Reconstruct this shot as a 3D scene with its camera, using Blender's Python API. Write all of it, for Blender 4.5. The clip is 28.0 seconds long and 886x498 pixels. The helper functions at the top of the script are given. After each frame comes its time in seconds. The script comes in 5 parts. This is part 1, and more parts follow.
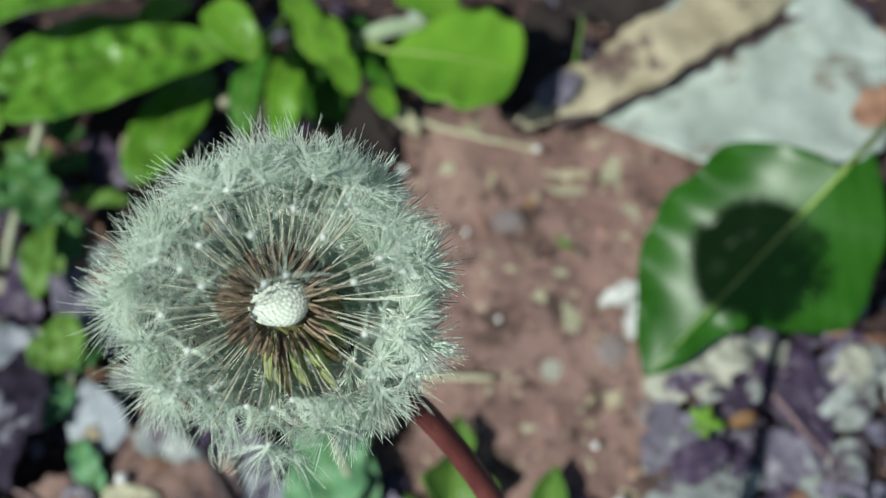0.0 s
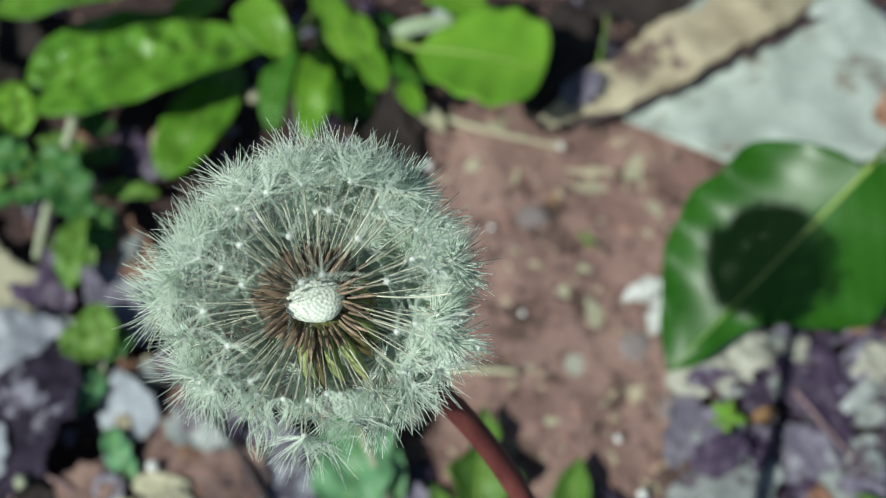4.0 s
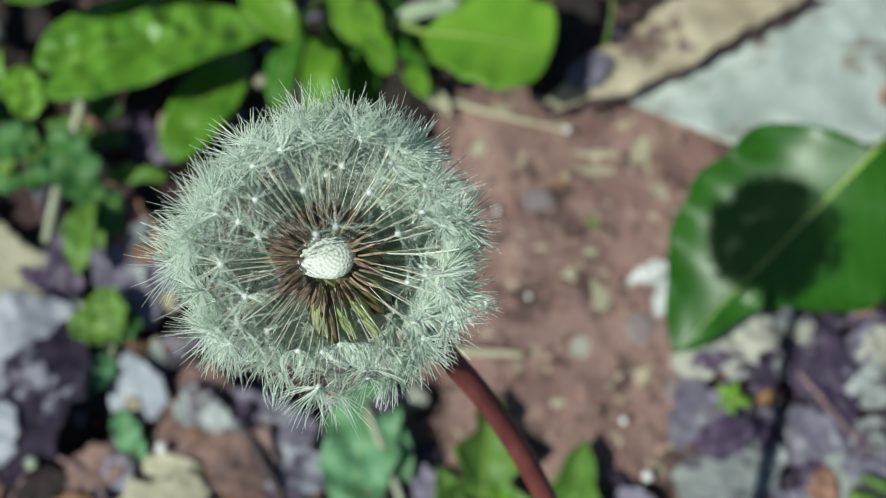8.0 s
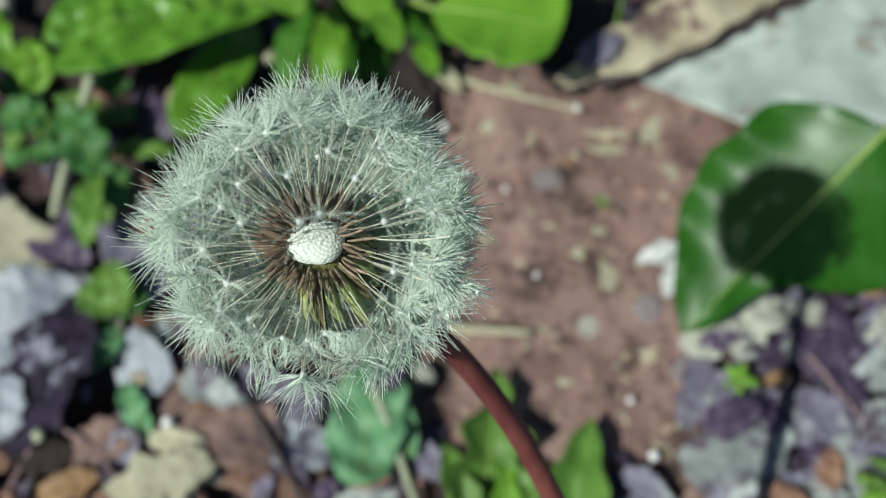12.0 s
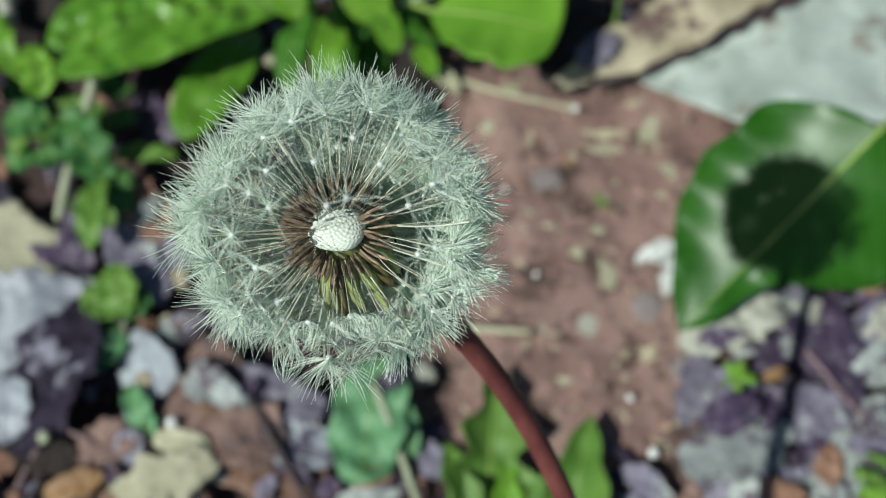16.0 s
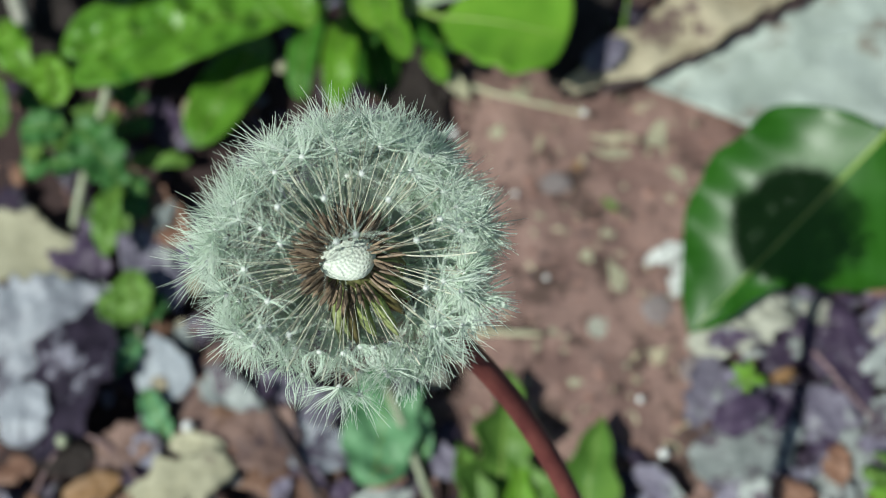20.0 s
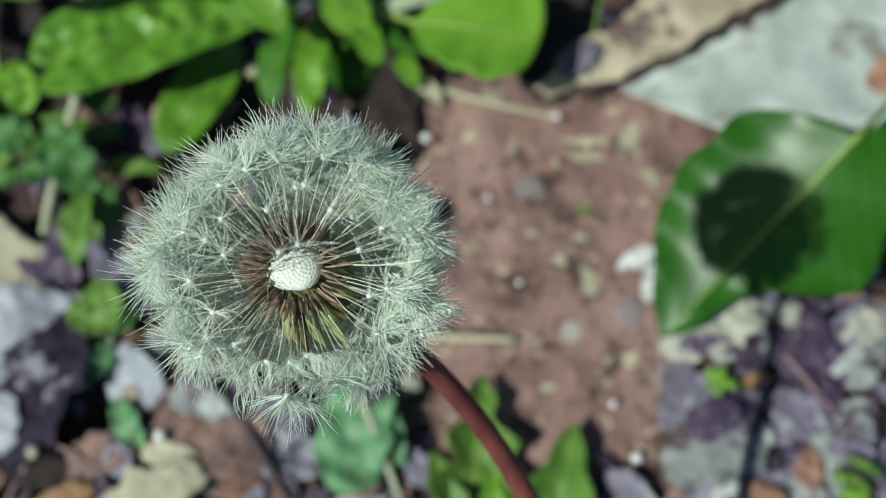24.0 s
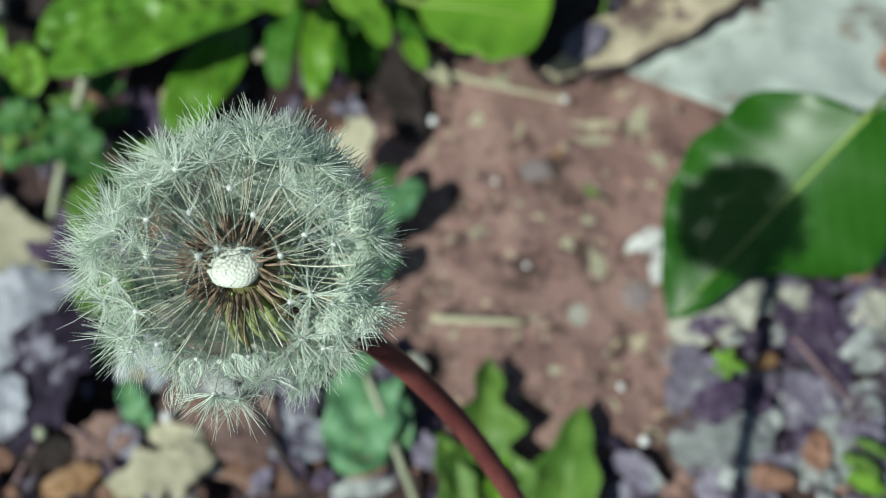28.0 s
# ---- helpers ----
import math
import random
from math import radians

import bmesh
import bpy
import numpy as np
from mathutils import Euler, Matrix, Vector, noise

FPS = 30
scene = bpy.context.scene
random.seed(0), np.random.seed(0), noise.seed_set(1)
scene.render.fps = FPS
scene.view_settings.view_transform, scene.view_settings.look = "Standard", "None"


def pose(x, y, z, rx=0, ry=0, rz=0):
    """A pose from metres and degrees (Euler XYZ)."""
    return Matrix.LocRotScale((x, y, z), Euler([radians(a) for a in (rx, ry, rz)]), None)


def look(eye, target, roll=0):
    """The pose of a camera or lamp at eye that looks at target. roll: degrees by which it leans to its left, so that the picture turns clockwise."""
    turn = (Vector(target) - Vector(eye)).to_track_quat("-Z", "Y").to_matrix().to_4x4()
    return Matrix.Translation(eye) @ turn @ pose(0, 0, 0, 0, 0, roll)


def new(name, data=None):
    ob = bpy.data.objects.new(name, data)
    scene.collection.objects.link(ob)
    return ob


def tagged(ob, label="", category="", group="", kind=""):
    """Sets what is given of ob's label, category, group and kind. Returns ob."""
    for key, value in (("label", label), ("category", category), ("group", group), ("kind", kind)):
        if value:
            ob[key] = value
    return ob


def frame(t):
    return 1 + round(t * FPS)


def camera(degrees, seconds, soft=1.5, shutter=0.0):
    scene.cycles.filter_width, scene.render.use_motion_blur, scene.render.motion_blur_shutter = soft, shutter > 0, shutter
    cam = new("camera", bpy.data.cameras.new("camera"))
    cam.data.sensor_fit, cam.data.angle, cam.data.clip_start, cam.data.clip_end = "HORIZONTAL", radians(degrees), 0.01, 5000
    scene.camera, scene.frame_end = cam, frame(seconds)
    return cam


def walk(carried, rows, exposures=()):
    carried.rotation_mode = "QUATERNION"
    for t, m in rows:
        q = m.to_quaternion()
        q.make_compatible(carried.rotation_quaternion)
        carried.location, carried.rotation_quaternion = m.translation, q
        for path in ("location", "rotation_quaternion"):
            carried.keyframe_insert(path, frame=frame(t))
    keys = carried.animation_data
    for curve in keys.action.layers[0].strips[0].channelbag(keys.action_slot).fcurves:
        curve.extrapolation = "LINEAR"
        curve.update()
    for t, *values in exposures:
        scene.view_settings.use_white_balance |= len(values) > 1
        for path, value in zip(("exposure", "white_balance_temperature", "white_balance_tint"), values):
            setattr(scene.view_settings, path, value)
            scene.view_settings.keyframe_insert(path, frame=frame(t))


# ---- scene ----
cam = camera(45.0, 28.0, soft=1.0)
PATH = [
    (0.0, (0.00645, -0.17066, 0.37101), (0.01211, 0.00395, 0.01118), 1.208),
    (0.5, (0.00544, -0.17157, 0.37255), (0.01258, 0.00152, 0.01201), 1.933),
    (1.0, (0.00053, -0.17421, 0.37179), (0.00951, -0.00158, 0.01108), 2.750),
    (1.5, (-0.00104, -0.17472, 0.37172), (0.00735, -0.00185, 0.01110), 2.964),
    (2.0, (-0.00112, -0.17519, 0.37290), (0.00680, -0.00024, 0.01327), 2.901),
    (2.5, (-0.00084, -0.17411, 0.37455), (0.00626, 0.00121, 0.01509), 2.548),
    (3.0, (0.00071, -0.17372, 0.37497), (0.00601, 0.00292, 0.01613), 1.814),
    (3.5, (0.00104, -0.17315, 0.37491), (0.00452, 0.00165, 0.01514), 1.155),
    (4.0, (-0.00071, -0.17483, 0.37511), (0.00242, -0.00015, 0.01528), 0.977),
    (4.5, (-0.00331, -0.17730, 0.37538), (0.00087, -0.00331, 0.01522), 1.315),
    (6.5, (-0.00127, -0.17434, 0.37725), (0.00097, -0.00092, 0.01681), 0.670),
    (7.0, (0.00019, -0.17489, 0.37663), (0.00026, -0.00301, 0.01545), -0.183),
    (7.5, (0.00093, -0.17494, 0.37673), (0.00097, -0.00396, 0.01511), -0.187),
    (8.0, (0.00000, -0.17560, 0.37657), (0.00000, -0.00655, 0.01405), 0.000),
    (8.5, (0.00064, -0.17668, 0.37651), (-0.00112, -0.00908, 0.01332), -0.359),
    (9.0, (-0.00083, -0.17832, 0.37706), (-0.00102, -0.00872, 0.01479), 0.217),
    (9.5, (-0.00152, -0.17815, 0.37670), (-0.00237, -0.00920, 0.01414), 0.022),
    (10.0, (-0.00123, -0.17692, 0.37796), (-0.00214, -0.00833, 0.01523), -0.144),
    (10.5, (-0.00079, -0.17818, 0.37730), (-0.00339, -0.00923, 0.01474), -0.681),
    (11.0, (0.00005, -0.17862, 0.37565), (-0.00297, -0.01052, 0.01270), -0.670),
    (11.5, (0.00037, -0.17782, 0.37541), (-0.00202, -0.01249, 0.01118), -0.370),
    (12.0, (0.00081, -0.17793, 0.37391), (-0.00284, -0.01355, 0.00927), -0.621),
    (12.5, (0.00120, -0.17701, 0.37454), (-0.00237, -0.01330, 0.00959), -0.746),
    (14.5, (0.00196, -0.17539, 0.37643), (-0.00152, -0.01171, 0.01147), -1.020),
    (15.0, (0.00167, -0.17704, 0.37737), (-0.00112, -0.01263, 0.01273), -0.707),
    (15.5, (0.00162, -0.17884, 0.37712), (-0.00257, -0.01511, 0.01219), -1.212),
    (16.0, (0.00288, -0.17897, 0.37725), (-0.00287, -0.01492, 0.01248), -1.731),
    (16.5, (0.00120, -0.17917, 0.37841), (-0.00419, -0.01352, 0.01437), -1.700),
    (17.0, (0.00341, -0.17837, 0.37988), (-0.00317, -0.01141, 0.01645), -2.218),
    (17.5, (0.00327, -0.17832, 0.38312), (-0.00179, -0.00954, 0.02051), -1.742),
    (18.0, (0.00039, -0.17978, 0.38485), (-0.00510, -0.01189, 0.02183), -1.847),
    (18.5, (0.00168, -0.17942, 0.38230), (-0.00568, -0.01378, 0.01828), -2.359),
    (19.0, (-0.00159, -0.18033, 0.38099), (-0.00617, -0.01507, 0.01675), -1.372),
    (19.5, (-0.00102, -0.18093, 0.37985), (-0.00652, -0.01712, 0.01497), -1.687),
    (20.0, (0.00133, -0.17992, 0.38191), (-0.00696, -0.01541, 0.01740), -2.877),
    (20.5, (0.00392, -0.17939, 0.38261), (-0.00483, -0.01494, 0.01808), -3.210),
    (21.0, (0.00188, -0.17935, 0.38206), (-0.00236, -0.01547, 0.01720), -1.760),
    (21.5, (0.00398, -0.17963, 0.38126), (-0.00174, -0.01647, 0.01610), -2.080),
    (23.5, (0.00639, -0.17484, 0.38176), (0.00358, -0.01395, 0.01555), -1.573),
    (24.0, (0.00521, -0.17457, 0.38332), (0.00336, -0.01311, 0.01736), -1.256),
    (24.5, (0.00655, -0.17476, 0.38308), (0.00385, -0.01399, 0.01682), -1.532),
    (25.0, (0.00622, -0.17635, 0.38275), (0.00265, -0.01487, 0.01681), -1.682),
    (25.5, (0.00524, -0.17664, 0.38350), (0.00303, -0.01596, 0.01720), -1.122),
    (26.0, (0.00642, -0.17729, 0.38255), (0.00149, -0.01589, 0.01660), -2.084),
    (26.5, (0.00622, -0.17571, 0.38340), (0.00079, -0.01562, 0.01688), -2.407),
    (27.0, (0.00430, -0.17511, 0.38138), (0.00205, -0.01606, 0.01437), -1.555),
    (27.5, (0.00485, -0.17630, 0.37886), (0.00064, -0.01849, 0.01133), -2.045),
    (28.0, (0.00575, -0.17852, 0.38081), (0.00052, -0.01878, 0.01413), -2.340),
]
walk(cam, [(t, look(eye, target, roll)) for t, eye, target, roll in PATH])

# ---- light ----
SUN = Vector((-0.5186, -0.3768, 0.7675)).normalized()          # towards the sun
world = bpy.data.worlds.new("sky")
scene.world = world
world.use_nodes = True
wn = world.node_tree.nodes
sky = wn.new("ShaderNodeTexSky")
sky.sky_type, sky.sun_disc = "NISHITA", False
sky.sun_elevation, sky.sun_rotation = math.asin(SUN.z), math.atan2(SUN.x, SUN.y)
world.node_tree.links.new(sky.outputs[0], wn["Background"].inputs[0])
wn["Background"].inputs[1].default_value = 0.046
lamp = bpy.data.lights.new("sun", "SUN")
lamp.energy, lamp.angle, lamp.color = 4.40, radians(0.53), (1.0, 0.95, 0.88)
new("sun", lamp).matrix_world = look(SUN * 5, (0, 0, 0))
scene.view_settings.exposure = 0.0
scene.view_settings.use_white_balance = True
scene.view_settings.white_balance_temperature, scene.view_settings.white_balance_tint = 6120, 0
cam.data.dof.use_dof = True
cam.data.dof.focus_distance = 0.149
cam.data.dof.aperture_fstop = 16.0


# ---- materials ----
def mat(name, dark, light, rough=0.6, scale=60.0, fine=900.0, bump=0.3, through_light=0.0, veins=0.0, spots=None, spot_scale=120.0, spot_at=0.58,
        vary=0.12, coat=0.0, metres=0.0006, stretch=(1, 1, 1), sheen=0.5):
    """A surface of two mixed tones at two scales, with fine relief, optional blotches and light that shines through."""
    m = bpy.data.materials.new(name)
    m.use_nodes = True
    nodes, link = m.node_tree.nodes, m.node_tree.links.new
    bsdf, out = nodes["Principled BSDF"], nodes["Material Output"]
    at = nodes.new("ShaderNodeTexCoord")
    turn = nodes.new("ShaderNodeMapping")
    turn.inputs["Scale"].default_value = stretch
    link(at.outputs["Object"], turn.inputs[0])
    info = nodes.new("ShaderNodeObjectInfo")
    shift = nodes.new("ShaderNodeVectorMath")
    shift.operation = "ADD"
    link(turn.outputs[0], shift.inputs[0])
    link(info.outputs["Random"], shift.inputs[1])

    def cloud(s, detail, rough_n):
        n = nodes.new("ShaderNodeTexNoise")
        n.inputs["Scale"].default_value, n.inputs["Detail"].default_value = s, detail
        n.inputs["Roughness"].default_value = rough_n
        link(shift.outputs[0], n.inputs["Vector"])
        return n

    def ramp(src, lo, hi):
        r = nodes.new("ShaderNodeMapRange")
        r.inputs[1].default_value, r.inputs[2].default_value = lo, hi
        link(src, r.inputs[0])
        return r.outputs[0]

    def mixed(fac, a, b):
        x = nodes.new("ShaderNodeMix")
        x.data_type = "RGBA"
        link(fac, x.inputs[0])
        for k, v in ((6, a), (7, b)):
            if isinstance(v, tuple):
                x.inputs[k].default_value = (*v, 1)
            else:
                link(v, x.inputs[k])
        return x.outputs[2]

    big, small = cloud(scale, 4, 0.6), cloud(fine, 3, 0.6)
    colour = mixed(ramp(big.outputs[0], 0.36, 0.64), dark, light)
    grain = mixed(ramp(small.outputs[0], 0.3, 0.7), tuple(c * 0.72 for c in dark), tuple(min(1, c * 1.15) for c in light))
    x = nodes.new("ShaderNodeMix")
    x.data_type = "RGBA"
    x.inputs[0].default_value = 0.3
    link(colour, x.inputs[6])
    link(grain, x.inputs[7])
    colour = x.outputs[2]
    if spots:
        blot = cloud(spot_scale, 5, 0.65)
        colour = mixed(ramp(blot.outputs[0], spot_at, spot_at + 0.07), colour, spots)
    hsv = nodes.new("ShaderNodeHueSaturation")
    val = nodes.new("ShaderNodeMapRange")
    val.inputs[3].default_value, val.inputs[4].default_value = 1 - vary, 1 + vary
    link(info.outputs["Random"], val.inputs[0])
    link(val.outputs[0], hsv.inputs["Value"])
    link(colour, hsv.inputs["Color"])
    colour = hsv.outputs[0]
    link(colour, bsdf.inputs["Base Color"])
    if veins:
        xyz = nodes.new("ShaderNodeSeparateXYZ")
        link(at.outputs["Object"], xyz.inputs[0])

        def calc(op, a, b=None):
            x = nodes.new("ShaderNodeMath")
            x.operation = op
            for k, v in enumerate((a, b)):
                if isinstance(v, (int, float)):
                    x.inputs[k].default_value = v
                elif v is not None:
                    link(v, x.inputs[k])
            return x.outputs[0]
        bent = calc("ADD", calc("SUBTRACT", xyz.outputs[0], calc("MULTIPLY", calc("ABSOLUTE", xyz.outputs[1]), 0.8)), calc("MULTIPLY", big.outputs[0], veins * 0.8))
        line = calc("POWER", calc("ABSOLUTE", calc("SINE", calc("MULTIPLY", bent, math.pi / veins))), 14.0)
        pale = nodes.new("ShaderNodeMix")
        pale.data_type = "RGBA"
        link(calc("MULTIPLY", line, 0.16), pale.inputs[0])
        link(colour, pale.inputs[6])
        pale.inputs[7].default_value = (*(min(1, c * 1.5 + 0.02) for c in light), 1)
        colour = pale.outputs[2]
        link(colour, bsdf.inputs["Base Color"])
    bsdf.inputs["Roughness"].default_value = rough
    bsdf.inputs["Specular IOR Level"].default_value = sheen
    bsdf.inputs["Coat Weight"].default_value = coat
    bsdf.inputs["Coat Roughness"].default_value = 0.22
    if bump:
        b = nodes.new("ShaderNodeBump")
        b.inputs["Strength"].default_value, b.inputs["Distance"].default_value = bump, metres
        link(small.outputs[0], b.inputs["Height"])
        b2 = nodes.new("ShaderNodeBump")
        b2.inputs["Strength"].default_value, b2.inputs["Distance"].default_value = bump, metres * 4
        link(big.outputs[0], b2.inputs["Height"])
        link(b.outputs[0], b2.inputs["Normal"])
        last = b2
        if veins and rough > 0.4:
            last = nodes.new("ShaderNodeBump")
            last.inputs["Strength"].default_value, last.inputs["Distance"].default_value = 0.2, -0.0005
            link(line, last.inputs["Height"])
            link(b2.outputs[0], last.inputs["Normal"])
        link(last.outputs[0], bsdf.inputs["Normal"])
    if through_light:
        t = nodes.new("ShaderNodeBsdfTranslucent")
        link(colour, t.inputs[0])
        s = nodes.new("ShaderNodeMixShader")
        s.inputs[0].default_value = through_light
        link(bsdf.outputs[0], s.inputs[1])
        link(t.outputs[0], s.inputs[2])
        link(s.outputs[0], out.inputs[0])
    return m


M_SOIL = mat("red_soil", (0.160, 0.098, 0.087), (0.325, 0.218, 0.187), 0.95, 44, 420, 0.8, spots=(0.092, 0.063, 0.054), spot_scale=64, spot_at=0.535, metres=0.0012, sheen=0.15)


def add_humus_and_shade(m):
    """Dark leaf mould round the bare red patch; also paints the shade between leaves."""
    nodes, link = m.node_tree.nodes, m.node_tree.links.new
    bsdf = nodes["Principled BSDF"]
    red = bsdf.inputs["Base Color"].links[0].from_socket
    at = nodes.new("ShaderNodeTexCoord")
    move = nodes.new("ShaderNodeMapping")
    move.inputs["Location"].default_value = (-0.047, 0.000, 0)
    link(at.outputs["Object"], move.inputs[0])
    size = nodes.new("ShaderNodeMapping")
    size.inputs["Scale"].default_value = (1 / 0.082, 1 / 0.112, 0)
    link(move.outputs[0], size.inputs[0])
    far = nodes.new("ShaderNodeVectorMath")
    far.operation = "LENGTH"
    link(size.outputs[0], far.inputs[0])
    n = nodes.new("ShaderNodeTexNoise")
    n.inputs["Scale"].default_value, n.inputs["Detail"].default_value = 45, 6
    link(at.outputs["Object"], n.inputs["Vector"])
    add = nodes.new("ShaderNodeMath")
    add.operation = "ADD"
    link(far.outputs["Value"], add.inputs[0])
    link(n.outputs[0], add.inputs[1])
    edge = nodes.new("ShaderNodeMapRange")
    edge.inputs[1].default_value, edge.inputs[2].default_value = 1.35, 1.62
    link(add.outputs[0], edge.inputs[0])
    x = nodes.new("ShaderNodeMix")
    x.data_type = "RGBA"
    link(edge.outputs[0], x.inputs[0])
    link(red, x.inputs[6])
    x.inputs[7].default_value = (0.055, 0.037, 0.036, 1)
    link(x.outputs[2], bsdf.inputs["Base Color"])


add_humus_and_shade(M_SOIL)
M_CLOD = mat("soil_clod", (0.17, 0.095, 0.078), (0.36, 0.22, 0.18), 0.95, 60, 700, 0.6, vary=0.3, sheen=0.15)
M_GLOSSY = mat("glossy_leaf", (0.017, 0.076, 0.005), (0.028, 0.108, 0.008), 0.35, 22, 500, 0.08, 0.12, veins=0.0075, sheen=0.28)
# the darker spots paint the small shadows of the blisters
M_PLANT = mat("rosette_leaf", (0.085, 0.225, 0.018), (0.165, 0.36, 0.036), 0.33, 55, 600, 0.4, 0.3, spots=(0.055, 0.175, 0.014), spot_scale=58, spot_at=0.58, metres=0.0008)
M_BRIGHT = mat("bright_leaf", (0.148, 0.365, 0.022), (0.25, 0.49, 0.046), 0.42, 40, 600, 0.3, 0.35, veins=0.006)
M_DULL = mat("dull_weed_leaf", (0.045, 0.15, 0.035), (0.09, 0.25, 0.06), 0.5, 60, 600, 0.3, 0.3, veins=0.004)
# darker green that paints shade onto the inner and lower rosette leaves
M_SHADED_LEAF = mat("shaded_green_leaf", (0.035, 0.125, 0.010), (0.065, 0.20, 0.016), 0.55, 50, 600, 0.3, 0.2, veins=0.006, sheen=0.25)
M_WEED = mat("weed_leaf", (0.10, 0.23, 0.035), (0.19, 0.35, 0.06), 0.5, 60, 600, 0.3, 0.35, veins=0.004)
M_TEAL = mat("bluish_leaf", (0.105, 0.28, 0.11), (0.21, 0.44, 0.22), 0.5, 45, 500, 0.3, 0.3, veins=0.006)
M_RIB = mat("pale_rib", (0.22, 0.36, 0.06), (0.34, 0.46, 0.12), 0.5, 90, 900, 0.2, 0.15)
M_PALESTEM = mat("pale_stem", (0.30, 0.34, 0.22), (0.45, 0.48, 0.34), 0.6, 90, 700, 0.3)
M_SILVER = mat("silvery_leaf", (0.36, 0.46, 0.30), (0.50, 0.60, 0.42), 0.6, 90, 700, 0.3, 0.2)
M_GREYLEAF = mat("pale_grey_dry_leaf", (0.33, 0.385, 0.34), (0.54, 0.61, 0.56), 0.5, 38, 500, 0.5, 0.1, spots=(0.27, 0.26, 0.22), spot_scale=50, spot_at=0.57)
M_BLEACHED = mat("bleached_crumbling_leaf", (0.21, 0.235, 0.23), (0.38, 0.41, 0.395), 0.6, 90, 600, 0.6, spots=(0.075, 0.055, 0.075), spot_scale=95, spot_at=0.53, vary=0.2)
M_TAN = mat("tan_dry_leaf", (0.37, 0.315, 0.205), (0.57, 0.51, 0.36), 0.7, 50, 600, 0.5, 0.1, spots=(0.14, 0.09, 0.08), spot_scale=62, spot_at=0.545)
M_BUFF = mat("buff_dry_leaf", (0.36, 0.345, 0.23), (0.53, 0.51, 0.36), 0.7, 60, 600, 0.4, 0.1, spots=(0.20, 0.15, 0.12), spot_scale=90, spot_at=0.59)
M_PURPLE = mat("purplish_dry_leaf", (0.030, 0.018, 0.042), (0.085, 0.058, 0.105), 0.45, 90, 600, 0.7, spots=(0.28, 0.28, 0.31), spot_scale=80, spot_at=0.61, vary=0.3)
M_LILAC = mat("lilac_grey_dry_leaf", (0.14, 0.115, 0.18), (0.36, 0.37, 0.45), 0.5, 80, 500, 0.6, spots=(0.042, 0.028, 0.046), spot_scale=75, spot_at=0.455, vary=0.25)
M_MAUVE = mat("mauve_weathered_leaf", (0.095, 0.08, 0.125), (0.235, 0.22, 0.28), 0.65, 85, 600, 0.5, spots=(0.36, 0.39, 0.37), spot_scale=70, spot_at=0.59, vary=0.25)
M_PALETAN = mat("pale_tan_leaf", (0.33, 0.33, 0.265), (0.52, 0.525, 0.445), 0.65, 90, 600, 0.5, 0.1, spots=(0.17, 0.13, 0.14), spot_scale=85, spot_at=0.585)
M_BLOOM = mat("bluish_bloom_leaf", (0.18, 0.19, 0.23), (0.38, 0.405, 0.45), 0.55, 60, 500, 0.5, spots=(0.045, 0.034, 0.062), spot_scale=42, spot_at=0.52, vary=0.12)
M_PINK = mat("pinkish_twig", (0.24, 0.155, 0.16), (0.36, 0.25, 0.25), 0.6, 90, 900, 0.4)
M_BLUISH = mat("pale_bluish_leaf", (0.34, 0.375, 0.42), (0.47, 0.51, 0.555), 0.6, 70, 500, 0.4, spots=(0.25, 0.25, 0.28), spot_scale=80, spot_at=0.6)
M_BLACKLEAF = mat("blackish_purple_leaf", (0.010, 0.008, 0.016), (0.034, 0.025, 0.046), 0.8, 70, 600, 0.6, spots=(0.26, 0.255, 0.31), spot_scale=52, spot_at=0.565, vary=0.1, sheen=0.2)
M_BROWN = mat("brown_dry_leaf", (0.15, 0.075, 0.05), (0.30, 0.17, 0.11), 0.6, 60, 600, 0.5, vary=0.3)
M_ORANGE = mat("orange_dry_leaf", (0.20, 0.11, 0.045), (0.34, 0.20, 0.09), 0.6, 60, 600, 0.4)
M_STRAW = mat("straw", (0.40, 0.38, 0.24), (0.57, 0.55, 0.38), 0.55, 90, 900, 0.3)
M_TWIG = mat("dark_twig", (0.035, 0.024, 0.026), (0.08, 0.055, 0.055), 0.7, 90, 900, 0.6)
M_EARTHY = mat("pinkish_brown_leaf", (0.12, 0.072, 0.062), (0.29, 0.185, 0.15), 0.7, 75, 600, 0.6, spots=(0.06, 0.04, 0.05), spot_scale=85, spot_at=0.53, vary=0.15)
M_WHITE = mat("white_flake", (0.46, 0.48, 0.46), (0.62, 0.64, 0.62), 0.6, 90, 700, 0.5, spots=(0.25, 0.24, 0.24), spot_scale=110, spot_at=0.58)
# near-black colour of the sheets that paint shade into the gaps
M_SHADE = mat("shade_sheet", (0.016, 0.013, 0.012), (0.046, 0.037, 0.034), 0.8, 90, 700, 0.6, sheen=0.2)
# white base colour carries the glint of the specks
M_BEAD = mat("shiny_white_bead", (0.82, 0.84, 0.82), (0.88, 0.90, 0.88), 0.10, 200, 900, 0.0, vary=0.04)
M_STONE = mat("grey_stone", (0.20, 0.165, 0.165), (0.27, 0.235, 0.23), 0.8, 120, 900, 0.5)
M_PAPPUS = mat("pappus_hair", (0.81, 0.93, 0.80), (0.88, 0.97, 0.87), 0.5, 90, 900, 0.0, 0.44, vary=0.05)
M_HUB = mat("pappus_hub", (0.88, 0.92, 0.88), (0.93, 0.95, 0.92), 0.4, 900, 3000, 0.0, 0.3, vary=0.02)
M_BEAK = mat("seed_beak", (0.56, 0.55, 0.42), (0.80, 0.80, 0.67), 0.5, 90, 900, 0.0, 0.3, vary=0.25)
